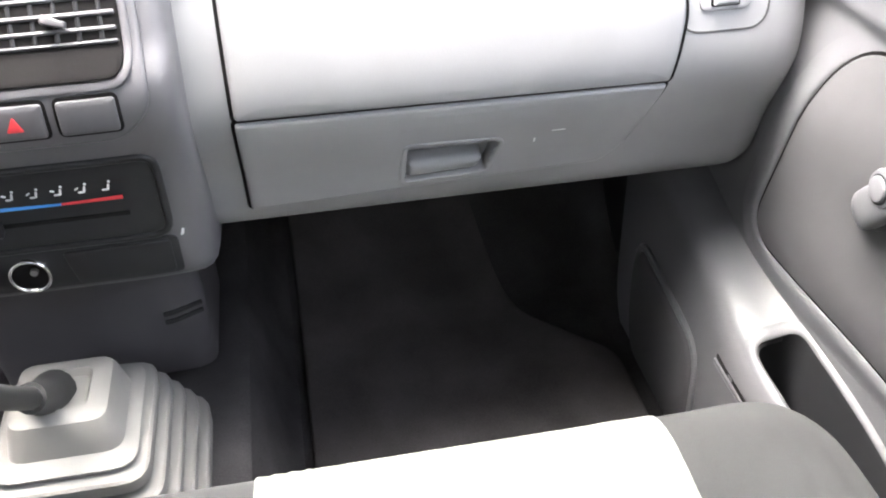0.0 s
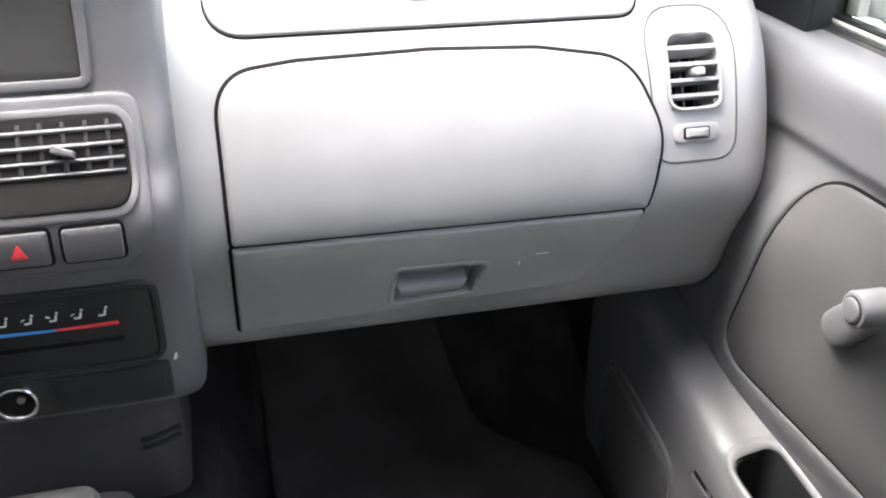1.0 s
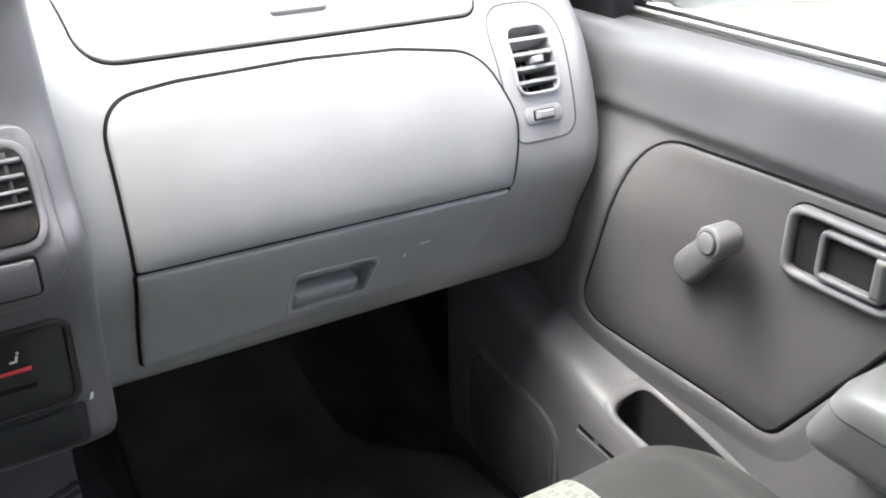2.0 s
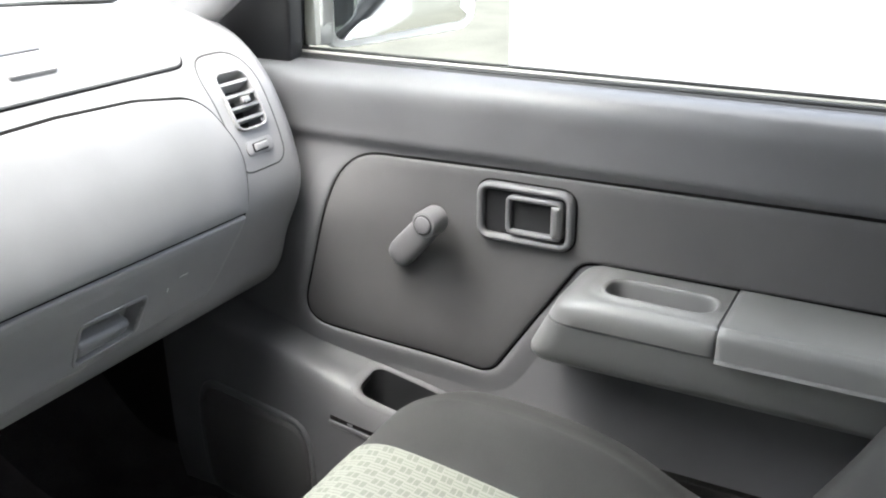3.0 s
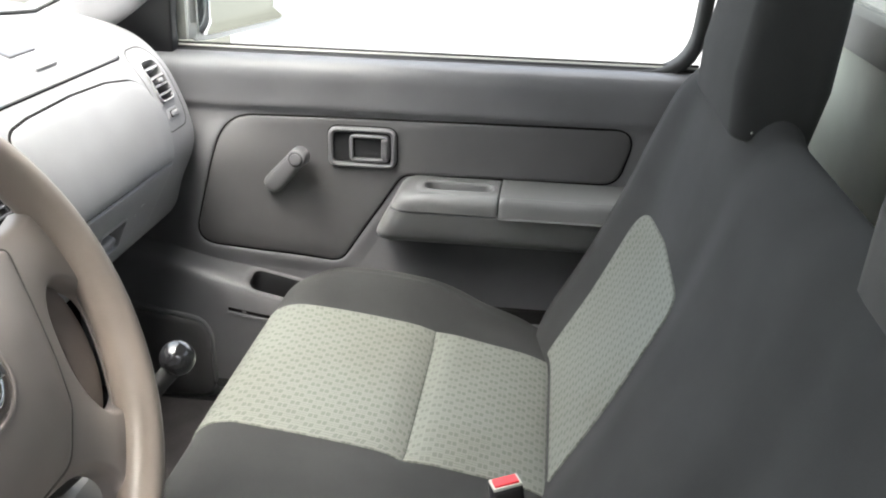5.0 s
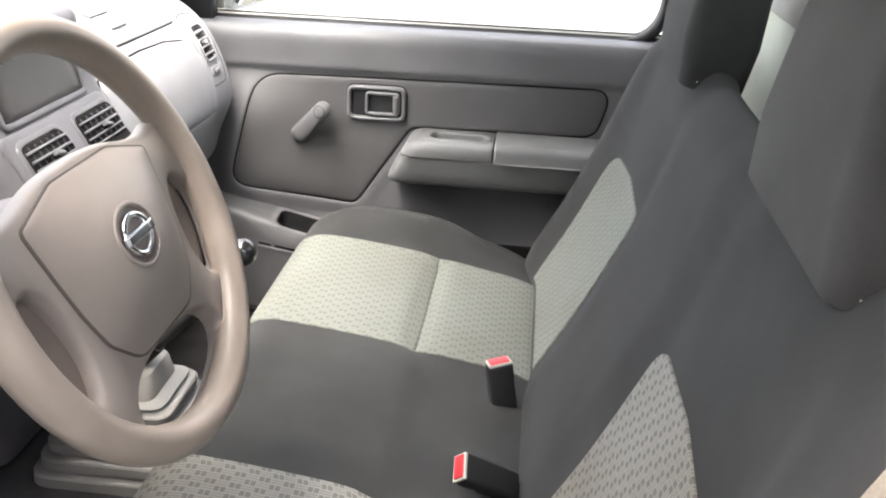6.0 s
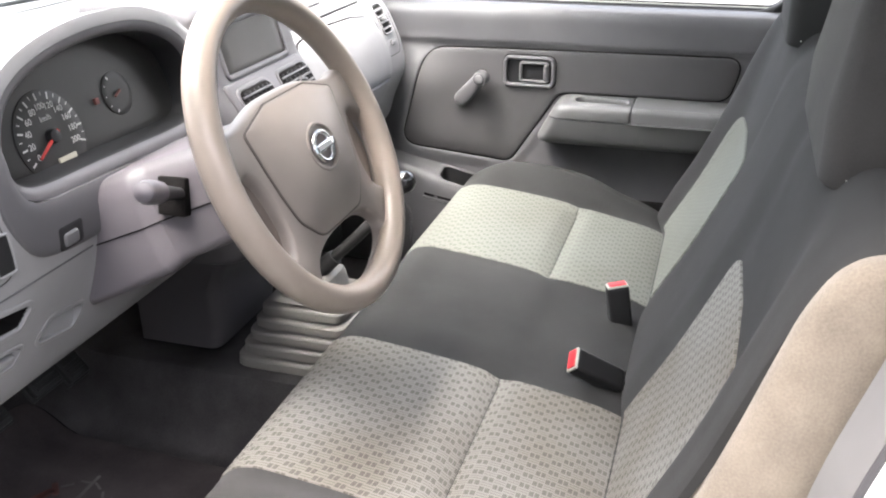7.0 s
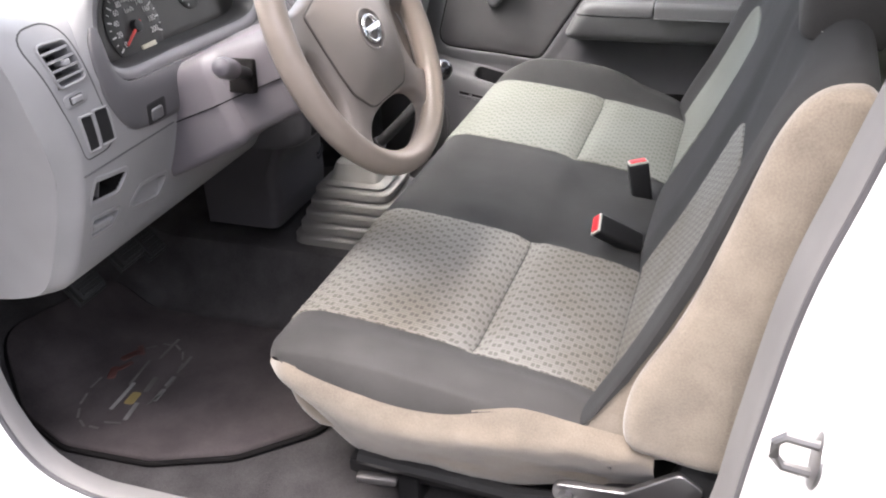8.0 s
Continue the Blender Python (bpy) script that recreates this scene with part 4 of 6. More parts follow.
    upv = Vector((0, 0.28, 1)).normalized()
    o3 = Vector((-0.410, 0.700, 0.752))
    face = lambda a, q, off=0.0: o3 + Vector((1, 0, 0)) * a + upv * q + n * off
    ic = thing("instrument_cluster", (-0.28, 0.74, 0.68), "black instrument cluster with speedometer and red needle", "instrument cluster")
    plate = even([(x - o3.x, (z - o3.z) / upv.z) for x, z in shrink(cl, 0.001)], 0.012)
    part("dial_plate", pad(plate, face, -0.001, -0.006, 0.0005, 6, (0.066, 0.032)), M_FACE, ic)

    def dial(name, ca, cb, r, nt_, a0, a1, major):
        s = part(name, pad([(ca + r * math.cos(t), cb + r * math.sin(t)) for t in np.linspace(0, 2 * math.pi, 40, endpoint=False)], face, 0.0005, -0.002, 0.0002, 3), M_FACE, ic)
        for k in range(nt_):
            t = radians(a0 + (a1 - a0) * k / (nt_ - 1))
            big = k % major == 0
            r0 = r * (0.80 if big else 0.87)
            ca_, sa = math.cos(t), math.sin(t)
            w = 0.0011 if big else 0.0006
            q = [(ca + ca_ * p - sa * e, cb + sa * p + ca_ * e) for p, e in ((r0, -w), (r * 0.95, -w), (r * 0.95, w), (r0, w))]
            part("tick", disc(q, face, 0.0028), M_DIAL, s)
            if big and name == "speedometer":
                num = bpy.data.curves.new("number", "FONT")
                num.body = str(20 * (k // major))
                num.size, num.align_x, num.align_y, num.extrude = 0.0104, "CENTER", "CENTER", 0.0002
                tmp = bpy.data.objects.new("tmp", num)
                scene.collection.objects.link(tmp)
                me = bpy.data.meshes.new_from_object(tmp.evaluated_get(bpy.context.evaluated_depsgraph_get()))
                bpy.data.objects.remove(tmp)
                ob = new("numeral", me)
                me.materials.append(M_DIAL)
                p = face(ca + ca_ * r * 0.66, cb + sa * r * 0.66, 0.0028)
                ob.parent = s
                ob.matrix_basis = Matrix.Translation(p) @ Matrix((Vector((1, 0, 0)), upv, n)).transposed().to_4x4()
        return s

    def letters(text, size, a, q, parent):
        num = bpy.data.curves.new("lettering", "FONT")
        num.body = text
        num.size, num.align_x, num.align_y, num.extrude = size, "CENTER", "CENTER", 0.0002
        tmp = bpy.data.objects.new("tmp", num)
        scene.collection.objects.link(tmp)
        me = bpy.data.meshes.new_from_object(tmp.evaluated_get(bpy.context.evaluated_depsgraph_get()))
        bpy.data.objects.remove(tmp)
        ob = new("lettering", me)
        me.materials.append(M_DIAL)
        ob.parent = parent
        ob.matrix_basis = Matrix.Translation(face(a, q, 0.0028)) @ Matrix((Vector((1, 0, 0)), upv, n)).transposed().to_4x4()

    sp = dial("speedometer", 0.0, 0.0, 0.055, 21, 207, -21, 2)
    letters("km/h", 0.009, 0.0, 0.022, sp)
    t = radians(209)
    q = [(math.cos(t) * p - math.sin(t) * e, math.sin(t) * p + math.cos(t) * e) for p, e in ((-0.01, -0.0022), (0.038, -0.0010), (0.038, 0.0010), (-0.01, 0.0022))]
    part("needle", pad(even(q, 0.02), face, 0.007, 0.004, 0.0005, 2), M_NEEDLE, sp)
    part("needle_hub", cyl(0.009, 0.008, 0.009, frame_of(face(0, 0, 0.004), n), 20, 0.001), M_BLACK, sp)
    part("odometer", pad(rect(-0.004, -0.034, 0.026, -0.026, 0.001, 2), face, 0.003, 0.0, 0.0004, 2), M_ODO, sp)
    g2 = dial("fuel_gauge", 0.138, 0.018, 0.028, 5, 240, 120, 4)
    part("gauge_needle", pad(even([(0.128, 0.014), (0.140, 0.019), (0.139, 0.022), (0.127, 0.016)], 0.02), face, 0.006, 0.003, 0.0005, 2), M_LOGO_A, g2)
    part("warning_lamp", pad(rect(0.090, 0.014, 0.098, 0.022, 0.001, 2), face, 0.003, 0.0, 0.0005, 2), M_LOGO_A, ic)

    # driver's lower fascia: surround, switches, fuse cover
    fas = part("dimmer_switch", pad(on_face(rect(-0.492, 0.648, -0.452, 0.675, 0.004, 3)), dash, 0.0058, 0, 0.0008, 3), M_BLACK, d)
    part("dimmer_knob", pad(on_face(rect(-0.486, 0.651, -0.462, 0.667, 0.005, 4)), dash, 0.0085, 0.004, 0.002, 3), M_DOOR, fas)
    for x in (-0.600, -0.571):
        o = even(rounded([(x - 0.0105, 0.657), (x + 0.0130, 0.656), (x + 0.0100, 0.697), (x - 0.0135, 0.699)], 0.002, 3), 0.006)
        blank = part("switch_blank", pad(on_face(o), dash, 0.0012, -0.002, 0.0006, 3), M_BLACK, d, "dark blank switch cover")
        part("blank_rim", bezel(on_face(shrink(o, -0.0028)), on_face(o), dash, 0.0032, 0.003, 0.0010), M_DASH, blank)
    part("fascia_line", tube([dash(x, s_at(x, 0.629), 0.0002) for x in np.linspace(-0.64, -0.43, 16)], 0.0012, 6), M_DARK, d)
    coin = part("coin_tray", bezel(on_face(shrink(TRAY, -0.007)), on_face(TRAY), dash, 0.0014, 0.003, 0.0009), M_DASH, d)
    # Floor and walls are black to put the tray's inner shade into colour.
    part("tray_well", disc(on_face(TRAY), dash, -0.031), M_GAP, coin, "open coin tray, its inner shade painted black")
    part("tray_wall", loft([[dash(x, q, off) for x, q in on_face(TRAY)] for off in (-0.002, -0.032)], caps=False), M_GAP, coin)
    part("tray_divider", pad(on_face(rect(-0.5875, 0.582, -0.5840, 0.613, 0.001, 2)), dash, -0.004, -0.030, 0.001, 2), M_DARK, coin)
    rel = part("release_recess", bezel(on_face(shrink(RELEASE, -0.006)), on_face(RELEASE), dash, 0.0008, 0.012, 0.0006), M_DASH, d)
    part("recess_back", disc(on_face(RELEASE), dash, -0.012), M_DASH, rel)
    part("bonnet_release", pad(on_face(even(rounded([(-0.598, 0.536), (-0.556, 0.534), (-0.549, 0.543), (-0.599, 0.549)], .005, 4), 0.01)), dash, 0.001, -0.011, 0.003, 4), M_DASH, rel)
    kp = part("knee_pocket", bezel(on_face(shrink(KNEE, -0.006)), on_face(KNEE), dash, 0.0008, 0.030, 0.0006), M_DASH, d)
    part("pocket_back", disc(on_face(KNEE), lambda x, q, off=0.0: dash(x, q, off - 0.028 * step_at(q, *(s_at(-0.49, zz) for zz in (0.52, 0.575)))), 0.0), M_DASH, kp)


build_dashboard()


# ---- centre console ----
C_KEYS = [(.66, .468), (.632, .474), (.616, .49), (.612, .53), (.606, .59), (.592, .635), (.594, .668), (.612, .690), (.624, .712), (.644, .742), (.655, .775), (.664, .812), (.668, .842), (.70, .856), (.78, .86)]
CC = np.array(smooth(C_KEYS, 5))
CCUM = np.r_[0, np.cumsum(np.linalg.norm(np.diff(CC, axis=0), axis=1))]


def con(x, z, off=0.0):
    """The console's face, by x and height."""
    s = np.interp(z, CC[:, 1], CCUM)
    y = np.interp(s, CCUM, CC[:, 0])
    dy = np.interp(s + 0.004, CCUM, CC[:, 0]) - np.interp(s - 0.004, CCUM, CC[:, 0])
    dz = np.interp(s + 0.004, CCUM, CC[:, 1]) - np.interp(s - 0.004, CCUM, CC[:, 1])
    n = math.hypot(dy, dz) + 1e-9
    y += 0.9 * max(0.0, abs(x - 0.01) - 0.07) ** 2
    return (x, y - off * dz / n, z + off * dy / n)


def build_console():
    c = thing("centre_console", (0.01, 0.7, 0.26), "dark grey plastic centre console with vents and heater controls", "console")

    def ring(x, k):
        out = []
        for y, z in CC:
            e = step_at(z, 0.80, 0.86)
            yy = y + 0.9 * max(0.0, abs(x - 0.01) - 0.07) ** 2 + 0.05 * k
            out.append((x, yy, z - 0.03 * k * e))
        return out + [(x, 0.85, 0.86 - 0.03 * k), (x, 0.85, 0.468)]

    xs = [-0.138, -0.1375, -0.135, -0.13, -0.122, *np.linspace(-0.11, 0.13, 49), 0.142, 0.148, 0.152, 0.1535, 0.154]
    ks = [1.0, 0.6, 0.3, 0.12, 0.03] + [0] * 49 + [0.03, 0.12, 0.3, 0.6, 1.0]
    part("body", loft([ring(x, k) for x, k in zip(xs, ks)]), M_DARK, c)
    # screen
    scr = even(rect(-0.088, 0.752, 0.096, 0.818, 0.003, 3), 0.02)
    s = part("display", bezel(shrink(scr, -0.008), scr, con, 0.003, 0.002, 0.0015), M_DARK, c, "grey blank display in a dark frame")
    part("screen", pad(scr, con, 0.001, -0.002, 0.0005, 4), M_SCREEN, s)
    part("screen_top", pad(even(rect(-0.088, 0.822, 0.096, 0.838, 0.002, 3), 0.02), con, 0.001, -0.002, 0.0005, 3), M_BLACK, s)

    fo = even(rounded([(-0.115, 0.628), (0.112, 0.628), (0.135, 0.652), (0.133, 0.742), (-0.115, 0.742)], [.01, .03, .03, .02, .01], 6), 0.012)
    part("vent_surround", pad(fo, con, 0.0042, -0.002, 0.003, 20), M_DARK, c, "raised dark grey surround of vents and switches", 60)
    con_ = lambda x, z, off=0.0: con(x, z, off + 0.0042)

    def vent(x0, x1):
        o = even(rounded([(x0, 0.672), (x1, 0.672), (x1, 0.727), (x0, 0.727)], 0.014, 6), 0.01)
        v = part("air_vent", bezel(shrink(o, -0.006), o, con_, 0.0018, 0.001, 0.0012), M_DARK, c, "dark horizontal air vent with slats")
        # The vent isn't cut out; a black plate stands for its dark inside.
        part("vent_well", pad(o, con_, 0.0030, -0.002, 0.0003, 14), M_GAP, v)
        for k in range(4):
            z = 0.6905 + 0.0088 * k
            part("slat", pad(rect(x0 + 0.002, z, x1 - 0.002, z + 0.0028, 0.001, 2), con_, 0.0052, 0.0, 0.001, 2), M_DARK, v)
        for k in range(6):
            x = x0 + 0.012 + (x1 - x0 - 0.024) * k / 5
            part("vane", pad(rect(x - 0.0016, 0.690, x + 0.0016, 0.7235, 0.0005, 2), con_, 0.0042, 0.0, 0.0005, 2), M_BLACK, v)
        xm = (x0 + x1) / 2 + 0.006
        part("vent_tab", pad(even(rounded([(xm - 0.008, 0.706), (xm + 0.008, 0.702), (xm + 0.009, 0.706), (xm - 0.006, 0.711)], .001, 2), 0.01), con_, 0.010, 0.001, 0.001, 2), M_DARK, v)

    vent(-0.098, -0.008)
    vent(0.024, 0.122)
    # switches
    for x0, x1, nm in ((0.021, 0.064, "hazard_switch"), (0.071, 0.113, "switch_blank"), (-0.030, 0.013, "switch_blank")):
        o = even(rect(x0, 0.6385, x1, 0.6640, 0.004, 4), 0.006)
        g = part(nm, pad(shrink(o, -0.0012), con_, 0.0008, -0.001, 0.0003, 3), M_GAP, c)
        part("button", pad(shrink(o, 0.0012), con_, 0.004, 0.0, 0.0015, 3), M_DARK, g)
        if nm == "hazard_switch":
            part("triangle", pad(even(rounded([(0.037, 0.6465), (0.049, 0.6465), (0.043, 0.657)], 0.0008, 2), 0.006), con_, 0.0046, 0.003, 0.0002, 2), M_RED, g, "red warning triangle")
    # heater panel
    hp = even(rect(-0.11, 0.533, 0.122, 0.604, 0.010, 4), 0.015)
    h = part("heater_panel", bezel(shrink(hp, -0.006), hp, con, 0.003, 0.001, 0.002), M_BLACK, c, "black heater control panel")
    part("heater_face", pad(hp, con, 0.0012, -0.002, 0.0005, 4), M_BLACK, h)
    for k in range(5):
        x = 0.016 + 0.0175 * k
        ic = part("air_icon", pad(even(rounded([(x, 0.5795), (x + 0.0018, 0.5795), (x + 0.0030, 0.5850), (x + 0.0014, 0.5852)], 0.0004, 2), 0.01), con, 0.0020, 0.001, 0.0002, 2), M_PRINT, h)
        part("icon_seat", pad(rect(x - 0.0034, 0.5792, x + 0.0006, 0.5806, 0.0004, 2), con, 0.0020, 0.001, 0.0002, 2), M_PRINT, ic)
        part("icon_head", pad(rect(x + 0.0020, 0.5862, x + 0.0040, 0.5882, 0.0009, 3), con, 0.0020, 0.001, 0.0002, 2), M_PRINT, ic)
        if k != 4:
            part("icon_arrow", pad(even(rounded([(x - 0.0056, 0.5836 - 0.0016 * (k % 2)), (x - 0.0026, 0.5826 + 0.001 * (k % 2)), (x - 0.0022, 0.5838 + 0.001 * (k % 2)), (x - 0.0052, 0.5850 - 0.0016 * (k % 2))], 0.0003, 2), 0.01), con, 0.0020, 0.001, 0.0002, 2), M_PRINT, ic)
    for k in range(12):
        x0 = 0.005 + k * 0.0076
        mat = M_BLUE if k < 6 else M_RED
        part("heat_band", disc([(x0, 0.5700), (x0 + 0.0076, 0.5700), (x0 + 0.0076, 0.5722 + 0.00025 * abs(k - 5.0)), (x0, 0.5722 + 0.00025 * abs(k - 5.5))], con, 0.0022), mat, h)
    part("slider_slot", pad(rect(-0.01, 0.5535, 0.098, 0.5575, 0.001, 2), con, 0.0018, 0.0, 0.0003, 2), M_GAP, h)
    part("slider", pad(rect(-0.008, 0.5495, 0.004, 0.5615, 0.002, 3), con, 0.010, 0.0, 0.002, 3), M_BLACK, h)
    # lighter and blank
    lw = even(rect(-0.11, 0.487, 0.128, 0.527, 0.006, 4), 0.015)
    part("lower_panel", pad(lw, con, 0.0012, -0.002, 0.0008, 4), M_BLACK, c)
    part("lower_blank", pad(even(rounded([(0.045, 0.491), (0.122, 0.491), (0.122, 0.524), (0.038, 0.524)], 0.004, 3), 0.015), con, 0.003, 0.0, 0.0012, 4), M_BLACK, c)
    round_ = lambda r: [(0.010 + r * math.cos(t), 0.506 + r * math.sin(t)) for t in np.linspace(0, 2 * math.pi, 28, endpoint=False)]
    li = part("lighter_ring", bezel(round_(0.0165), round_(0.0135), con, 0.006, 0.001, 0.0012), M_CHROME, c, "chrome ring of the lighter socket")
    part("socket", disc(round_(0.0135), con, 0.0022), M_GAP, li)
    part("socket_pin", cyl(0.003, 0.003, 0.004, frame_of(con(0.014, 0.510, 0.004), (0, -1, 0)), 10), M_STEEL, li)
    part("scuff", disc([(0.131, 0.526), (0.134, 0.527), (0.135, 0.533), (0.133, 0.533)], con, 0.002), M_PRINT, c)
    # lower housing down to the tunnel
    rings = []
    for x, k in ((-0.09, 1), (-0.089, .6), (-0.085, .3), (-0.078, .1), (-0.065, 0), (0.02, 0), (0.09, 0), (0.105, .1), (0.114, .3), (0.119, .6), (0.121, 1)):
        e = 0.02 * k
        keys = [(0.72 + e, 0.286), (0.716 + e, 0.300 + e), (0.712 + e, 0.33), (0.712 + e, 0.40), (0.690 + e, 0.45), (0.670 + e, 0.49)]
        rings.append([(x, *p) for p in smooth(keys, 4)] + [(x, 0.865, 0.49), (x, 0.865, 0.286)])
    low = part("lower_housing", loft(rings), M_HOUSING, c, "grey plastic lower console housing, darkened for the shade under the dash")
    for z in (0.372, 0.362):
        part("slot", tube([(x, 0.711 + 0.3 * max(0, x - 0.09) , z + 0.12 * (x - 0.1)) for x in np.linspace(0.082, 0.119, 8)], 0.0026, 8), M_BLACK, low)


build_console()


# ---- gear lever ----
def build_gear():
    g = thing("gear_lever", (0.01, 0.58, 0.26), "gear lever with ribbed grey rubber boot and black ball knob", "gear lever")
    rings = []
    lv = [(0.255, .100, .110)]
    for k in range(5):
        z, a = 0.262 + 0.021 * k, 0.100 - 0.0085 * k
        lv += [(z, a, a + .008), (z + 0.012, a, a + .008), (z + 0.0145, a - 0.002, a + .006), (z + 0.0155, a - 0.013, a - .005), (z + 0.0195, a - 0.014, a - 0.006)]
    lv += [(0.3675, .058, .064), (0.3695, .053, .058), (0.3715, .047, .047), (0.396, .042, .042), (0.403, .039, .039), (0.406, .033, .033), (0.4065, .024, .024), (0.400, .020, .020)]
    for z, a, b in lv:
        cy = 0.590 - 0.05 * (z - 0.26)
        o = rect(-a, -b, a, b, min(a, b) * 0.35, 4)
        rings.append([(0.012 + p, cy + q, z) for p, q in o])
    part("boot", loft(rings), M_BOOT, g, "ribbed grey rubber boot", 36)
    rod = smooth([(0.004, 0.588, 0.40), (0.003, 0.55, 0.43), (0.004, 0.48, 0.50), (0.008, 0.425, 0.565)], 6)
    part("collar", tube(rod[:8], [0.019 - 0.0009 * k for k in range(8)], 14), M_RUBBER, g)
    part("rod", tube(rod[4:], 0.0095, 10), M_RUBBER, g)
    part("knob", ball(0.0178, Matrix.Translation((0.008, 0.418, 0.579))), M_KNOB, g, "glossy black ball knob")


build_gear()


# ---- steering ----
def build_steering():
    C = Vector((-0.315, 0.420, 0.733))
    n = Vector((0, -math.cos(radians(24)), math.sin(radians(24))))
    ux = Vector((1, 0, 0))
    uy = Vector((0, math.sin(radians(24)), math.cos(radians(24))))
    W = lambda a, b, off=0.0: C + ux * a + uy * b + n * off
    w = thing("steering_wheel", C, "worn taupe four-spoke steering wheel with round chrome badge", "steering wheel")
    R = 0.183
    rings = []
    N = 72
    for k in range(N):
        t = 2 * math.pi * k / N
        d = ux * math.cos(t) + uy * math.sin(t)
        rr = 0.0168
        rings.append([C + d * (R + rr * math.cos(q)) + n * (rr * 1.08 * math.sin(q)) for q in (2 * math.pi * j / 14 for j in range(14))])
    part("rim", loft(rings + [rings[0]], caps=False), M_WHEEL, w, "worn greyish brown rim")
    # spoke plate with three openings
    arc = [(0.178 * math.cos(radians(t)), 0.178 * math.sin(radians(t))) for t in np.linspace(163, 377, 60)]
    edge = even(arc + [tuple(p) for p in smooth([(0.166, 0.068), (0.135, 0.061), (0.10, 0.064), (0.05, 0.075), (0, 0.077), (-0.05, 0.075), (-0.10, 0.064), (-0.135, 0.061), (-0.166, 0.068)], 4)][1:-1], 0.012)
    side = [(0.138, 0.010), (0.160, 0.000), (0.174, -0.02), (0.172, -0.06), (0.158, -0.088), (0.138, -0.096), (0.120, -0.086), (0.112, -0.054), (0.121, -0.008)]
    foot = [(-0.074, -0.112), (-0.03, -0.101), (0.03, -0.101), (0.074, -0.112), (0.090, -0.136), (0.066, -0.160), (0.0, -0.175), (-0.066, -0.160), (-0.090, -0.136)]
    holes_ = [closed_curve(q, 5) for q in (side, [(-a, b) for a, b in side][::-1], foot)]
    bm = bmesh.new()
    flat, around = [], []
    for lp, grow in [(edge, 1)] + [(h, -1) for h in holes_]:
        rows = []
        for inset, off in ((0.0, -0.020), (0.0, -0.010), (0.0012, -0.0055), (0.0035, -0.0020), (0.0065, -0.0004)):
            ring_ = shrink(lp, inset * grow)
            rows.append([bm.verts.new(W(a, b, off)) for a, b in ring_])
        k = len(rows[0])
        for p, q in zip(rows, rows[1:]):
            for m_ in range(k):
                bm.faces.new((p[m_], p[(m_ + 1) % k], q[(m_ + 1) % k], q[m_]))
        flat.append([tuple(float(c) for c in q) for q in ring_])
        around += [(len(around) + m_, len(around) + (m_ + 1) % k) for m_ in range(k)]
    # the flat face between the rim and the openings
    pts, _, tris, *_ = geometry.delaunay_2d_cdt([Vector(q) for lp in flat for q in lp], around, [], 0, 1e-6)
    top = [bm.verts.new(W(q.x, q.y, -0.0004)) for q in pts]
    for tri in tris:
        mid = sum((pts[q] for q in tri), Vector((0, 0))) / len(tri)
        if inside(mid, flat[0]) and not any(inside(mid, lp) for lp in flat[1:]):
            bm.faces.new([top[q] for q in tri])
    bmesh.ops.remove_doubles(bm, verts=bm.verts[:], dist=1e-5)
    bmesh.ops.recalc_face_normals(bm, faces=bm.faces[:])
    part("spoke_plate", bm, M_PAD, w, "four taupe spokes", 50)
    hub = even(rounded([(-0.112, 0.0505), (-0.05, 0.0695), (0.05, 0.0695), (0.112, 0.0505), (0.104, 0.004), (0.097, -0.03), (0.086, -0.064), (0.055, -0.094),
                        (-0.055, -0.094), (-0.086, -0.064), (-0.097, -0.03), (-0.104, 0.004)], [.008, .03, .03, .008, .03, .03, .03, .03, .03, .03, .03, .03], 4), 0.008)
    half = lambda b: float(np.interp(b, (-0.094, -0.064, -0.03, 0.004, 0.0505, 0.0695), (0.058, 0.086, 0.097, 0.104, 0.112, 0.06)))
    dome = lambda a, b: 0.019 * max(0.0, 1 - abs(a / half(b)) ** 2.5) * max(0.0, 1 - abs((b + 0.012) / 0.082) ** 2.5)
    D_ = lambda a, b, off=0.0: W(a, b, off + dome(a, b))
    part("pad_gap", pad(shrink(hub, -0.0008), W, 0.0019, -0.012, 0.0003, 2, (0, 0)), M_SEAM, w)
    rec = [(0.031 * math.cos(t), -0.004 + 0.026 * math.sin(t)) for t in np.linspace(0, 2 * math.pi, 40, endpoint=False)]
    bm = pad(hub, D_, 0.0022, -0.016, 0.003, 30, (0, -0.004))
    uvl = bm.loops.layers.uv.active
    gone = [f for f in bm.faces if inside(np.mean([tuple(lp[uvl].uv) for lp in f.loops], axis=0), rec)]
    bmesh.ops.delete(bm, geom=gone, context="FACES")
    part("horn_pad", bm, M_PAD, w, "taupe horn pad", 75)
    bd = part("badge_recess", bezel(shrink(rec, -0.004), rec, D_, 0.0030, 0.003, 0.0007, 0.0), M_PAD, w, "", 60)
    part("recess_floor", disc(rec, W, 0.0165), M_PAD, bd)
    ri = lambda r, k: [(r * math.cos(t), -0.004 + r * k * math.sin(t)) for t in np.linspace(0, 2 * math.pi, 32, endpoint=False)]
    part("badge_ring", bezel(ri(0.0235, 0.86), ri(0.0175, 0.83), W, 0.0225, -0.017, 0.0022, 0.016), M_CHROME, bd, "plain chrome ring badge")
    part("badge_bar", pad(rect(-0.0265, -0.0090, 0.0265, 0.0010, 0.002, 3), W, 0.0230, 0.016, 0.0015, 3), M_CHROME, bd)
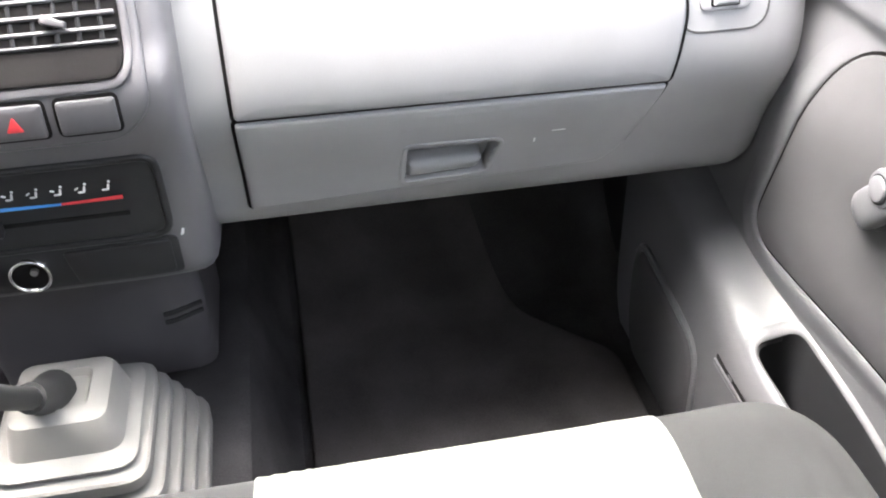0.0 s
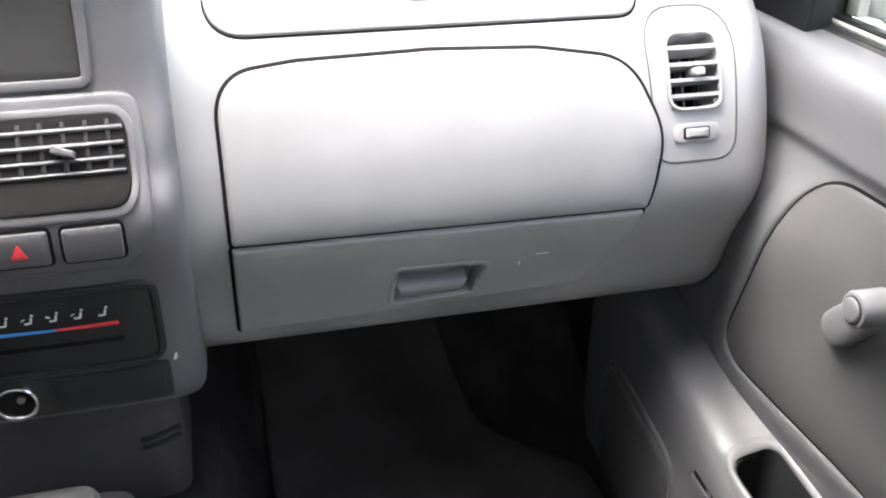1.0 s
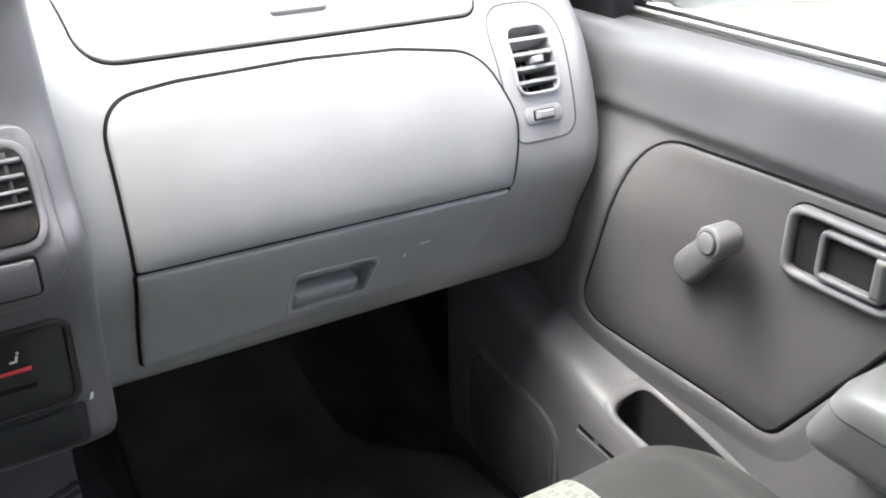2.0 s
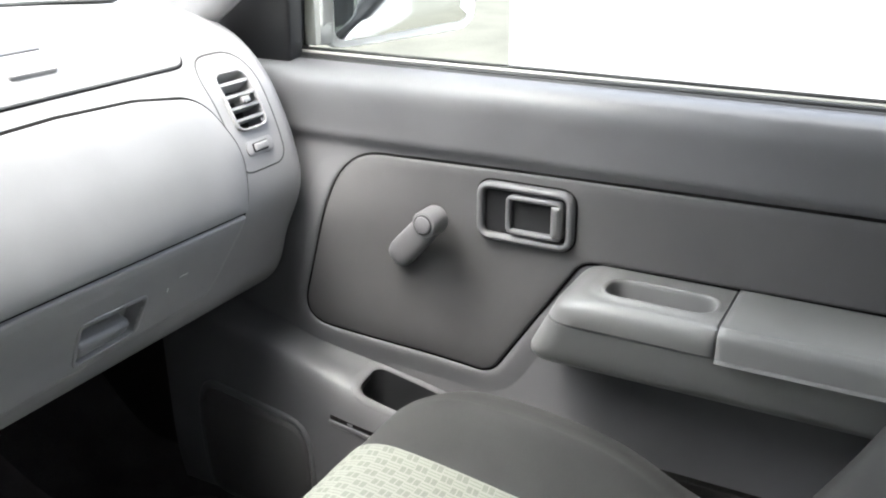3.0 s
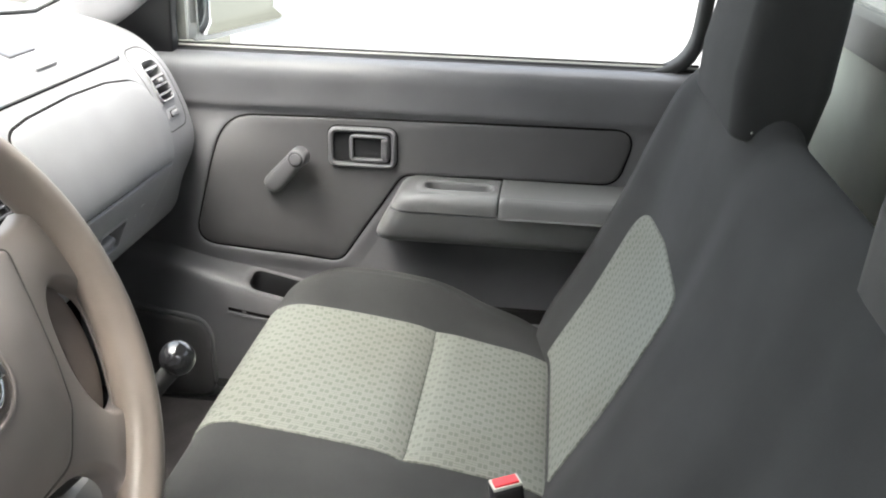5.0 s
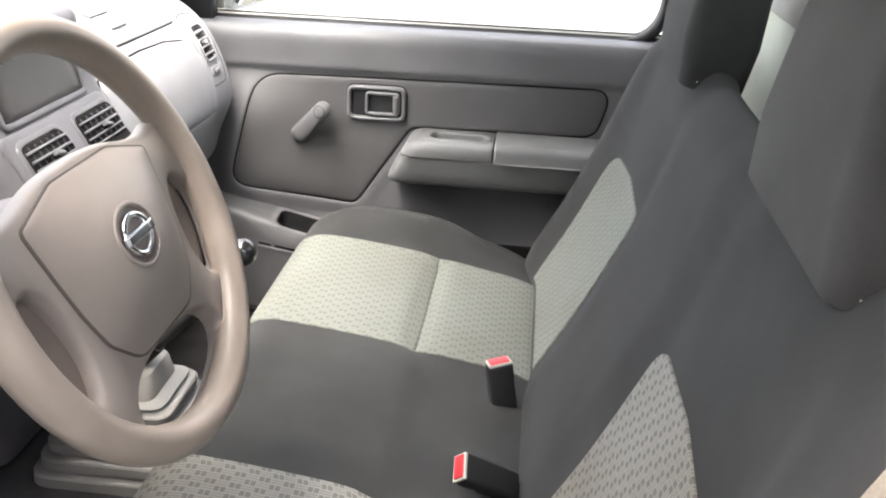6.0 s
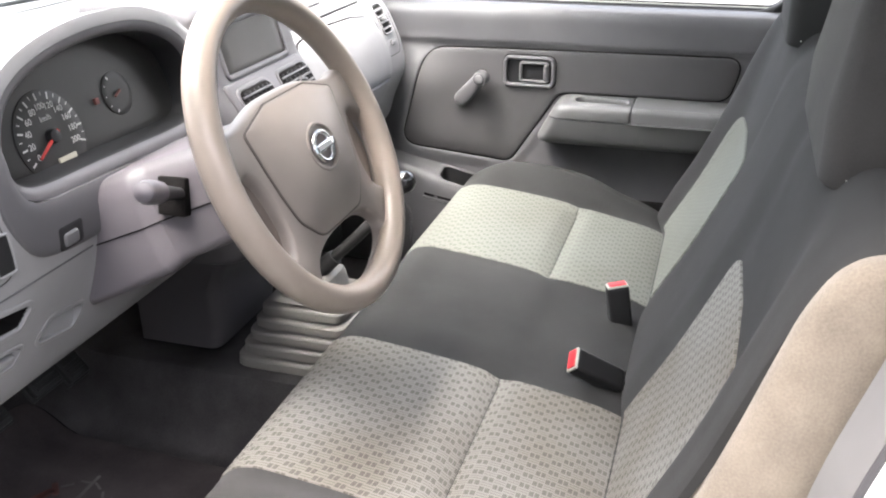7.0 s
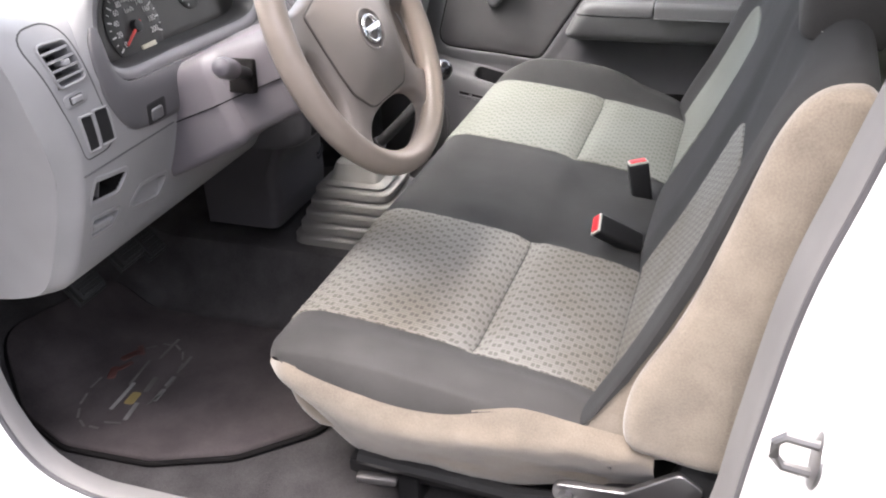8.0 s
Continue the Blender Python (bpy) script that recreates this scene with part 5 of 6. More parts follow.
    for k in (-1, 1):
        liner = even(closed_curve([(k * a, b) for a, b in ((0.078, 0.02), (0.125, 0.022), (0.158, 0.0), (0.160, -0.05), (0.137, -0.092), (0.095, -0.100), (0.074, -0.06))], 5), 0.012)
        part("spoke_lining", pad(liner if k > 0 else liner[::-1], W, -0.0150, -0.031, 0.003, 4), M_SPOKE, w, "inner face of the spoke hollow, browner and darker for its shade")
    rings = []
    for off, rx, ry in ((-0.022, .080, .070), (-0.032, .115, .085), (-0.050, .113, .085), (-0.07, .080, .075), (-0.095, .050, .050)):
        rings.append([W(rx * math.cos(q), -0.030 + 0.78 * ry * math.sin(q), off) for q in (2 * math.pi * j / 28 for j in range(28))])
    part("hub_housing", loft(rings), M_PAD, w)
    # column shroud
    col = thing("steering_column", (-0.315, 0.6, 0.56), "grey plastic steering column shroud with stalks", "steering column")
    ax = Vector((0, math.cos(radians(22)), -math.sin(radians(22))))
    base = C + Vector((0, 0.02, -0.008))
    rings = []
    v = Vector((0, math.sin(radians(22)), math.cos(radians(22))))
    for t, hw, up_, dn, lean in ((0.03, .056, .046, .052, 0), (0.038, .066, .049, .062, 0), (0.06, .074, .052, .066, 0), (0.142, .088, .055, .068, 0), (0.148, .090, .0555, .069, 0), (0.152, .094, .056, .071, 0),
                                 (0.160, .101, .056, .075, 0), (0.166, .103, .056, .076, -0.05), (0.195, .106, .056, .080, -0.3), (0.230, .108, .056, .083, -0.5), (0.248, .109, .054, .084, -0.5)):
        o = rounded([(-hw, -dn), (hw, -dn), (hw * 0.97, up_), (-hw * 0.97, up_)], [.014, .014, .03, .03], 5)
        rings.append([base + ax * (t + lean * b) + ux * a + v * b for a, b in o])
    sh = part("shroud", loft(rings), M_COLUMN, col, "", 25)
    part("shroud_seam", tube([base + ax * t - ux * np.interp(t, (0.06, 0.148, 0.163, 0.25), (0.0742, 0.0894, 0.1018, 0.1085)) - v * 0.012 for t in np.linspace(0.06, 0.25, 24)], 0.0009, 6), M_GAP, sh)
    # stalks
    a = Vector((-0.395, 0.545, 0.692))
    b = Vector((-0.506, 0.515, 0.737))
    # Black block drawn for the shaded opening in the shroud beside the stalk.
    part("stalk_opening", rbox((0.014, 0.045, 0.036), frame_of(Vector((-0.3985, 0.553, 0.690)), (-1, 0, 0.2)) @ pose(0, 0, 0, 0, 90, 0), 0.002), M_GAP, col)
    st = part("light_stalk", tube([a, a + (b - a) * 0.35, a + (b - a) * 0.65], [0.007, 0.008, 0.009], 12), M_BLACK, col, "black light stalk with grey end")
    part("stalk_end", tube([a + (b - a) * 0.6, a + (b - a) * 0.64, a + (b - a) * 0.9, a + (b - a) * 1.0, a + (b - a) * 1.04], [0.009, 0.0125, 0.0135, 0.011, 0.004], 14), M_COLUMN, st)
    a2, b2 = Vector((-0.235, 0.545, 0.700)), Vector((-0.115, 0.515, 0.735))
    st2 = part("wiper_stalk", tube([a2, a2 + (b2 - a2) * 0.6], [0.007, 0.009], 12), M_BLACK, col)
    part("stalk_end", tube([a2 + (b2 - a2) * t for t in (0.55, 0.6, 0.9, 1.0, 1.04)], [0.009, 0.0125, 0.0135, 0.011, 0.004], 14), M_COLUMN, st2)
    ig = part("ignition_barrel", cyl(0.017, 0.016, 0.03, frame_of((-0.222, 0.57, 0.655), (1, -0.3, -0.1)), 20, 0.002), M_BLACK, col)
    part("key_tag", rbox((0.012, 0.03, 0.05), pose(-0.20, 0.565, 0.60, 0, 8, 20), 0.004), M_BEIGE, ig, "pale key tag")


build_steering()


# ---- bench seat ----
def cushion_profile(x):
    ax = abs(x)
    bump = bump_at(ax, 0.553, 0.042)
    full = 0.050 if x > 0 else 0.022
    mid = 0.006 * (1 - step_at(ax, 0.10, 0.19))
    fab = step_at(ax, 0.15, 0.19) * (1 - step_at(ax, 0.46, 0.51))
    dip, puff = 0.010 * fab, 0.004 * fab
    raise_ = (0, 0, .2, .5, .9, 1, 1.06, 1, .78, .28, .06, 0, 0, 0, 0) if x > 0 else (.5, .9, 1.2, 1.25, 1.15, 1.05, 1.06, 1, .78, .28, .06, 0, 0, 0, 0)
    ks = [(0.00, 0.305), (0.035, 0.325), (0.08, 0.342), (0.14, 0.352 + puff), (0.19, 0.360 + puff), (0.22, 0.367 + mid - dip), (0.25, 0.372 + puff + mid), (0.32, 0.383 + puff + mid),
          (0.39, 0.392 + puff), (0.435, 0.397), (0.466, 0.385), (0.478, 0.36), (0.474, 0.325), (0.455, 0.29), (0.42, 0.262)]
    return [(y, z + full * r * bump) for (y, z), r in zip(ks, raise_)]


PROF = {}


def cushion(x, s, off=0.0):
    key = round(x, 4)
    if key not in PROF:
        c = np.array(smooth(cushion_profile(x), 5))
        PROF[key] = (np.r_[0, np.cumsum(np.linalg.norm(np.diff(c, axis=0), axis=1))], c[:, 0], c[:, 1])
    cum, ys, zs = PROF[key]
    y, z = np.interp(s, cum, ys), np.interp(s, cum, zs)
    dy = np.interp(s + 0.006, cum, ys) - np.interp(s - 0.006, cum, ys)
    dz = np.interp(s + 0.006, cum, zs) - np.interp(s - 0.006, cum, zs)
    n = math.hypot(dy, dz) + 1e-9
    return (x, y - off * dz / n, z + off * dy / n)


def cs(x, y):
    cushion(x, 0.1)
    cum, ys, zs = PROF[round(x, 4)]
    k = int(np.argmax(ys))
    return float(np.interp(y, ys[:k + 1], cum[:k + 1]))


def back_profile(x):
    ax = abs(x)
    bol = 0.030 * bump_at(ax, 0.56, 0.05) + 0.012 * (1 - step_at(ax, 0.10, 0.20))
    k = 0.86 + 0.13 * step_at(ax, 0.17, 0.27) - (0.10 * step_at(x, 0.44, 0.60) if x > 0 else 0.07 * step_at(-x, 0.46, 0.60))
    ks = [(0.055, 0.30), (0.042, 0.335), (0.022, 0.375), (-0.018, 0.45), (-0.055, 0.53), (-0.085, 0.60), (-0.113, 0.70), (-0.130, 0.765), (-0.147, 0.80), (-0.172, 0.812), (-0.192, 0.79), (-0.182, 0.72), (-0.160, 0.60), (-0.128, 0.45), (-0.098, 0.345)]
    out = []
    for i, (y, z) in enumerate(ks):
        f = (0.3, 0.8, 1, 1, 1, 1, 0.8, 0.5, 0.2)[i] if i < 9 else 0
        zz = z if z < 0.6 else 0.6 + (z - 0.6) * k
        out.append((y + bol * f, zz))
    return out


BPROF = {}


def back(x, s, off=0.0):
    key = round(x, 4)
    if key not in BPROF:
        c = np.array(smooth(back_profile(x), 5))
        BPROF[key] = (np.r_[0, np.cumsum(np.linalg.norm(np.diff(c, axis=0), axis=1))], c[:, 0], c[:, 1])
    cum, ys, zs = BPROF[key]
    y, z = np.interp(s, cum, ys), np.interp(s, cum, zs)
    dy = np.interp(s + 0.006, cum, ys) - np.interp(s - 0.006, cum, ys)
    dz = np.interp(s + 0.006, cum, zs) - np.interp(s - 0.006, cum, zs)
    n = math.hypot(dy, dz) + 1e-9
    return (x, y + off * dz / n, z - off * dy / n)


def bs(x, z):
    back(x, 0.1)
    cum, ys, zs = BPROF[round(x, 4)]
    k = int(np.argmax(zs))
    return float(np.interp(z, zs[:k + 1], cum[:k + 1]))


SIDE = [(0.012, 0.985), (0.022, 0.955), (0.028, 0.90), (0.0295, 0.82)]


def ends(half, rings_, curve, left=None):
    """Rings of a bench from one end to the other, drawn in towards the ends."""
    def end(sx):
        edge = half if sx > 0 or left is None else left
        ring = curve(sx * edge)
        c = np.mean(ring, axis=0)
        return [[(sx * (edge + dx), *(c[1:] + (np.array(p[1:]) - c[1:]) * k)) for p in ring] for dx, k in SIDE]

    return end(-1)[::-1] + [curve(x) for x in np.linspace(-(left or half), half, rings_)] + end(1)


def cover(half, rings_, curve, body, left, right, fade=None):
    """A cloth skin over part of such a body, turned down at its ends: rows of (out, shrink, drop)."""
    def end(sx, rows):
        ring = curve(sx * half)
        c = np.mean(body(sx * half), axis=0)
        out = []
        for dx, k, drop in rows:
            row = []
            for p in ring:
                f = step_at(p[2], *fade) if fade and sx < 0 else 0.0
                row.append((sx * (half + dx + (0.010 - dx) * f), *(c[1:] + (np.array(p[1:]) - c[1:]) * (k + (0.990 - k) * f) + drop)))
            out.append(row)
        return out

    return end(-1, left)[::-1] + [curve(x) for x in np.linspace(-half, half, rings_)] + end(1, right)


HEM = [(-0.05, 0.362), (0.005, 0.366), (0.06, 0.372), (0.10, 0.378), (0.130, 0.379), (0.165, 0.370), (0.21, 0.357), (0.25, 0.353), (0.29, 0.355), (0.34, 0.364), (0.388, 0.376), (0.43, 0.388), (0.462, 0.394), (0.48, 0.385)]


def corner(p):
    """Draws the driver's front corner of the cushion in."""
    x, y, z = p
    return (x + 0.036 * step_at(y, 0.41, 0.482) ** 2 * min(1.0, max(0.0, (-0.50 - x) / 0.10)), y, z)


def build_seat():
    s = thing("bench_seat", (0, 0.2, 0.135), "bench seat with black covers, woven grey inserts and beige velour sides", "seat")
    body = lambda x: [(x, *p) for p in smooth(cushion_profile(x), 3)] + [(x, 0.22, 0.25), (x, 0.02, 0.25)]
    cu = part("cushion", loft([[corner(p) for p in r] for r in ends(0.572, 60, body, 0.540)]), M_BEIGE, s, "beige velour seat cushion")
    down = lambda z, y=0.0: np.array((y, z))
    skin = lambda x: [cushion(x, q, 0.003) for q in np.linspace(0.005, 0.515, 60)]
    left = [(0.013, 0.985, down(0)), (0.022, 0.960, down(0)), (0.0265, 0.945, down(-0.002))]
    right = [(0.013, 0.985, down(0)), (0.024, 0.955, down(0)), (0.031, 0.92, down(0))] + [(0.034, 0.90, down(-0.03)), (0.034, 0.88, down(-0.09))]
    curve_ = np.array(smooth(HEM, 6))
    hem = lambda y: float(np.interp(y, curve_[:, 0], curve_[:, 1]))
    rows = cover(0.572, 110, skin, body, left, right)
    rows.insert(0, [(-0.6025, y, min(z - 0.002, hem(y))) for x, y, z in rows[0]])
    rows.insert(0, [(x + 0.002, y, z - 0.001) for x, y, z in rows[0]])
    rows = [[corner(p) for p in r] for r in rows]
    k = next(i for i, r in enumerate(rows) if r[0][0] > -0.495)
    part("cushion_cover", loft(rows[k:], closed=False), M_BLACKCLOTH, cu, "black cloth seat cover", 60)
    # Driver's edge takes the paler copy, standing in for light from the doorway.
    part("side_band", loft(rows[:k + 1], closed=False), M_DOORLIT, cu, "black band along the driver's edge, made paler for the door light", 60)
    # slack velour skirt under the cover on the driver's side
    low = smooth([(0.463, 0.345), (0.452, 0.318), (0.420, 0.279), (0.378, 0.236), (0.33, 0.215), (0.25, 0.211), (0.16, 0.216), (0.07, 0.240), (-0.03, 0.262)], 9)
    rows = []
    for t in np.linspace(0, 1, 18):
        row = []
        for y, z in low:
            top = hem(y) + 0.004 - 0.022 * step_at(y, 0.425, 0.468)
            zz = top + (z - top) * t
            fold = 0.006 * noise.noise((y * 9 - zz * 14, zz * 26, 1.7)) + 0.0035 * noise.noise((y * 34 + zz * 30, zz * 18, 5.1)) + 0.007 * bump_at(zz, 0.325 - 0.10 * (y - 0.2), 0.022) * bump_at(y, 0.12, 0.12)
            fold *= 1 - 0.75 * step_at(y, 0.26, 0.36)
            x = 0.6015 + 0.010 * math.sin(math.pi * min(1.0, t * 1.5)) - 0.048 * t ** 1.6 + fold * min(1.0, 4 * t)
            row.append(corner((-x, y, zz)))
        rows.append(row)
    part("side_skirt", loft(rows, closed=False), M_BEIGE, cu, "wrinkled beige velour skirt", 80)
    bodyb = lambda x: [(x, *p) for p in smooth(back_profile(x), 3)]
    ba = part("backrest", loft(ends(0.572, 60, bodyb)), M_BEIGE, s, "beige velour backrest")
    skinb = lambda x: [back(x, q, 0.003) for q in np.linspace(0.01 + 0.05 * step_at(-x, 0.45, 0.57), 0.70, 80)]
    wrap = [(0.013, 0.987, down(0)), (0.023, 0.962, down(0)), (0.0285, 0.93, down(0)), (0.033, 0.85, down(0)), (0.033, 0.6, down(0))]
    rows = cover(0.572, 110, skinb, bodyb, wrap, wrap)
    k = next(i for i, r in enumerate(rows) if r[0][0] > -0.475)
    part("backrest_cover", loft(rows[k:], closed=False), M_BLACKCLOTH, ba, "black cloth backrest cover")
    part("side_band", loft(rows[:k + 1], closed=False), M_BLACKCLOTH, ba)
    # beige velour panel on the driver's side of the backrest
    o = [(-0.050, 0.352), (0.002, 0.366), (0.000, 0.440), (-0.045, 0.537), (-0.076, 0.626), (-0.095, 0.688), (-0.111, 0.737), (-0.131, 0.772), (-0.157, 0.789), (-0.186, 0.786), (-0.200, 0.752), (-0.187, 0.686), (-0.166, 0.60), (-0.140, 0.50), (-0.122, 0.40), (-0.108, 0.350)]
    o = even(closed_curve(o, 5), 0.010)
    lump = lambda y, z, off=0.0: (-0.604 - off - 0.0018 * noise.noise((y * 22, z * 16, 3.0)) * (1 if off > 0.008 else 0), y, z)
    part("side_panel", pad(o, lump, 0.014, -0.012, 0.012, 14, (-0.10, 0.56), 0.006), M_BEIGE, ba, "beige velour side panel", 80)
    for sx, nm in ((-1, "driver"), (1, "passenger")):
        # cushion inserts, in two cushions parted by a seam
        x0, x1 = (0.168, 0.492) if sx > 0 else (-0.492, -0.172)
        yr, ym, yf = 0.045, 0.2195, 0.470
        front = [(x, cs(x, 0.470) + 0.05) for x in (x1, x0)]
        o = even([(x0, cs(x0, yr)), (x1, cs(x1, yr)), (x1, cs(x1, ym)), (x0, cs(x0, ym))], 0.012)
        cl = lambda x, q, off=0.0: cushion(x, q, off + 0.003)
        part("seat_insert", pad(o, cl, 0.0025, -0.002, 0.0015, 10), M_WOVEN if sx > 0 else M_WORN, cu, "woven pale grey seat insert")
        o = even([(x0, cs(x0, ym + 0.001)), (x1, cs(x1, ym + 0.001)), *front], 0.012)
        part("seat_insert", pad(o, cl, 0.0025, -0.002, 0.0015, 12), M_WOVEN if sx > 0 else M_WORN, cu, "woven pale grey seat insert")
        # backrest insert: round-cornered at the top
        xi, xo = (0.178, 0.500) if sx > 0 else (-0.178, -0.470)
        shape = [(xi, 0.345), (xo, 0.345), (xo, 0.588), ((xi + xo) / 2, 0.604), (xi, 0.598)]
        shape = [(x, bs(x, z)) for x, z in even(rounded(shape, [.005, .005, .04, .15, .03], 6), 0.012)]
        part("back_insert", pad(shape, lambda x, q, off=0.0: back(x, q, off + 0.003), 0.003, -0.002, 0.0015, 12), M_WOVEN if sx > 0 else M_WORN, ba, "woven pale grey backrest insert")
        # headrest
        h = Matrix.Translation((0.350, -0.176, 0.890) if sx > 0 else (-0.330, -0.182, 0.906)) @ Euler((radians(8), 0, 0)).to_matrix().to_4x4()
        rings = []
        for z, grow in ((-0.121, 0.016), (-0.1225, 0.010), (-0.122, 0.004), (-0.118, 0.0), (-0.06, 0.0), (0.02, 0.001), (0.08, 0.004), (0.105, 0.010), (0.118, 0.020), (0.124, 0.034)):
            hw, hd = 0.139 - 0.16 * (z + 0.12) * 0.9 - grow, 0.052 - 0.02 * (z + 0.12) - grow * 0.8 - 0.010 * (1 - step_at(z, -0.13, -0.05))
            rings.append([h @ Vector((a, b, z)) for a, b in rect(-hw, -hd, hw, hd, 0.022, 5)])
        # The driver's headrest is paler too, its door light being in the colour.
        hr = part("headrest", loft(rings), M_BLACKCLOTH if sx > 0 else M_DOORLIT, ba, "tall black cloth headrest", 60)
        for k in range(5):
            part("stitch", rbox((0.0016, 0.002, 0.004), h @ pose(-0.137, 0.022 - 0.010 * k, -0.112), 0.0004), M_STITCH, hr)
    # recliner lever, frame and rail
    part("seat_frame", tube([(-0.560, 0.36, 0.222), (-0.562, 0.26, 0.219), (-0.566, 0.14, 0.214), (-0.566, 0.0, 0.232)], 0.011, 8), M_BLACK, s)
    part("rail", rbox((0.036, 0.46, 0.022), pose(-0.520, 0.16, 0.180), 0.004), M_BLACK, s)
    part("slide_lever", rbox((0.016, 0.055, 0.012), pose(-0.572, 0.332, 0.199, 6, 0, 12), 0.004), M_STEEL, s, "dull steel slide lever")
    for y in (0.02, 0.34):
        part("mount", rbox((0.05, 0.03, 0.06), pose(-0.520, y - 0.04, 0.155), 0.004), M_BLACK, s)
    for y in (-0.02, 0.38):
        part("mount", rbox((0.05, 0.03, 0.12), pose(0.545, y, 0.19), 0.004), M_BLACK, s)
    hinge = even(rounded([(0.085, 0.262), (0.085, 0.286), (0.0, 0.292), (-0.06, 0.335), (-0.09, 0.315), (-0.05, 0.245)], 0.012, 4), 0.012)
    hg = part("recliner_bracket", pad(hinge, lambda y, z, off=0.0: (-0.604 - off, y, z), 0.006, -0.004, 0.002, 3), M_STEEL, s, "steel recliner bracket")
    part("bolt", cyl(0.009, 0.009, 0.008, frame_of((-0.614, 0.068, 0.272), (-1, 0, 0)), 6, 0.001), M_STEEL, hg)
    part("bracket_cover", rbox((0.03, 0.10, 0.07), pose(-0.59, -0.10, 0.31, 20, 0, 0), 0.012), M_BLACK, s)


build_seat()


# ---- belt buckles ----
def build_buckles():
    def buckle(at, axis, up, label):
        b = thing("belt_buckle", at, label, "seat belt buckle", "belt buckles on the bench")
        m = frame_of(Vector(at), axis, up)
        part("case", rbox((0.036, 0.024, 0.085), m @ pose(0, 0, -0.045), 0.006, 3), M_BLACK, b)
        part("button", rbox((0.028, 0.016, 0.006), m @ pose(0, 0.001, -0.001), 0.0015), M_RED, b, "red release button")
        part("lip", rbox((0.033, 0.0215, 0.004), m @ pose(0, 0, -0.0025), 0.001), M_TRIM, b, "pale button surround")
        part("strap", tube([m @ Vector((0, 0, -0.075)), m @ Vector((0, 0, -0.10)), Vector(at) + Vector((0.0, -0.085, -0.075))], 0.012, 8, flat=0.4), M_BLACK, b)

    buckle((0.092, 0.092, 0.408), (0.05, 0.16, 0.98), (-0.9, -0.35, 0), "black seat belt buckle with red button standing upright")
    buckle((-0.130, 0.125, 0.390), (-0.35, 0.75, 0.52), (-0.6, 0.2, 1), "black seat belt buckle with red button lying on the cushion")


build_buckles()


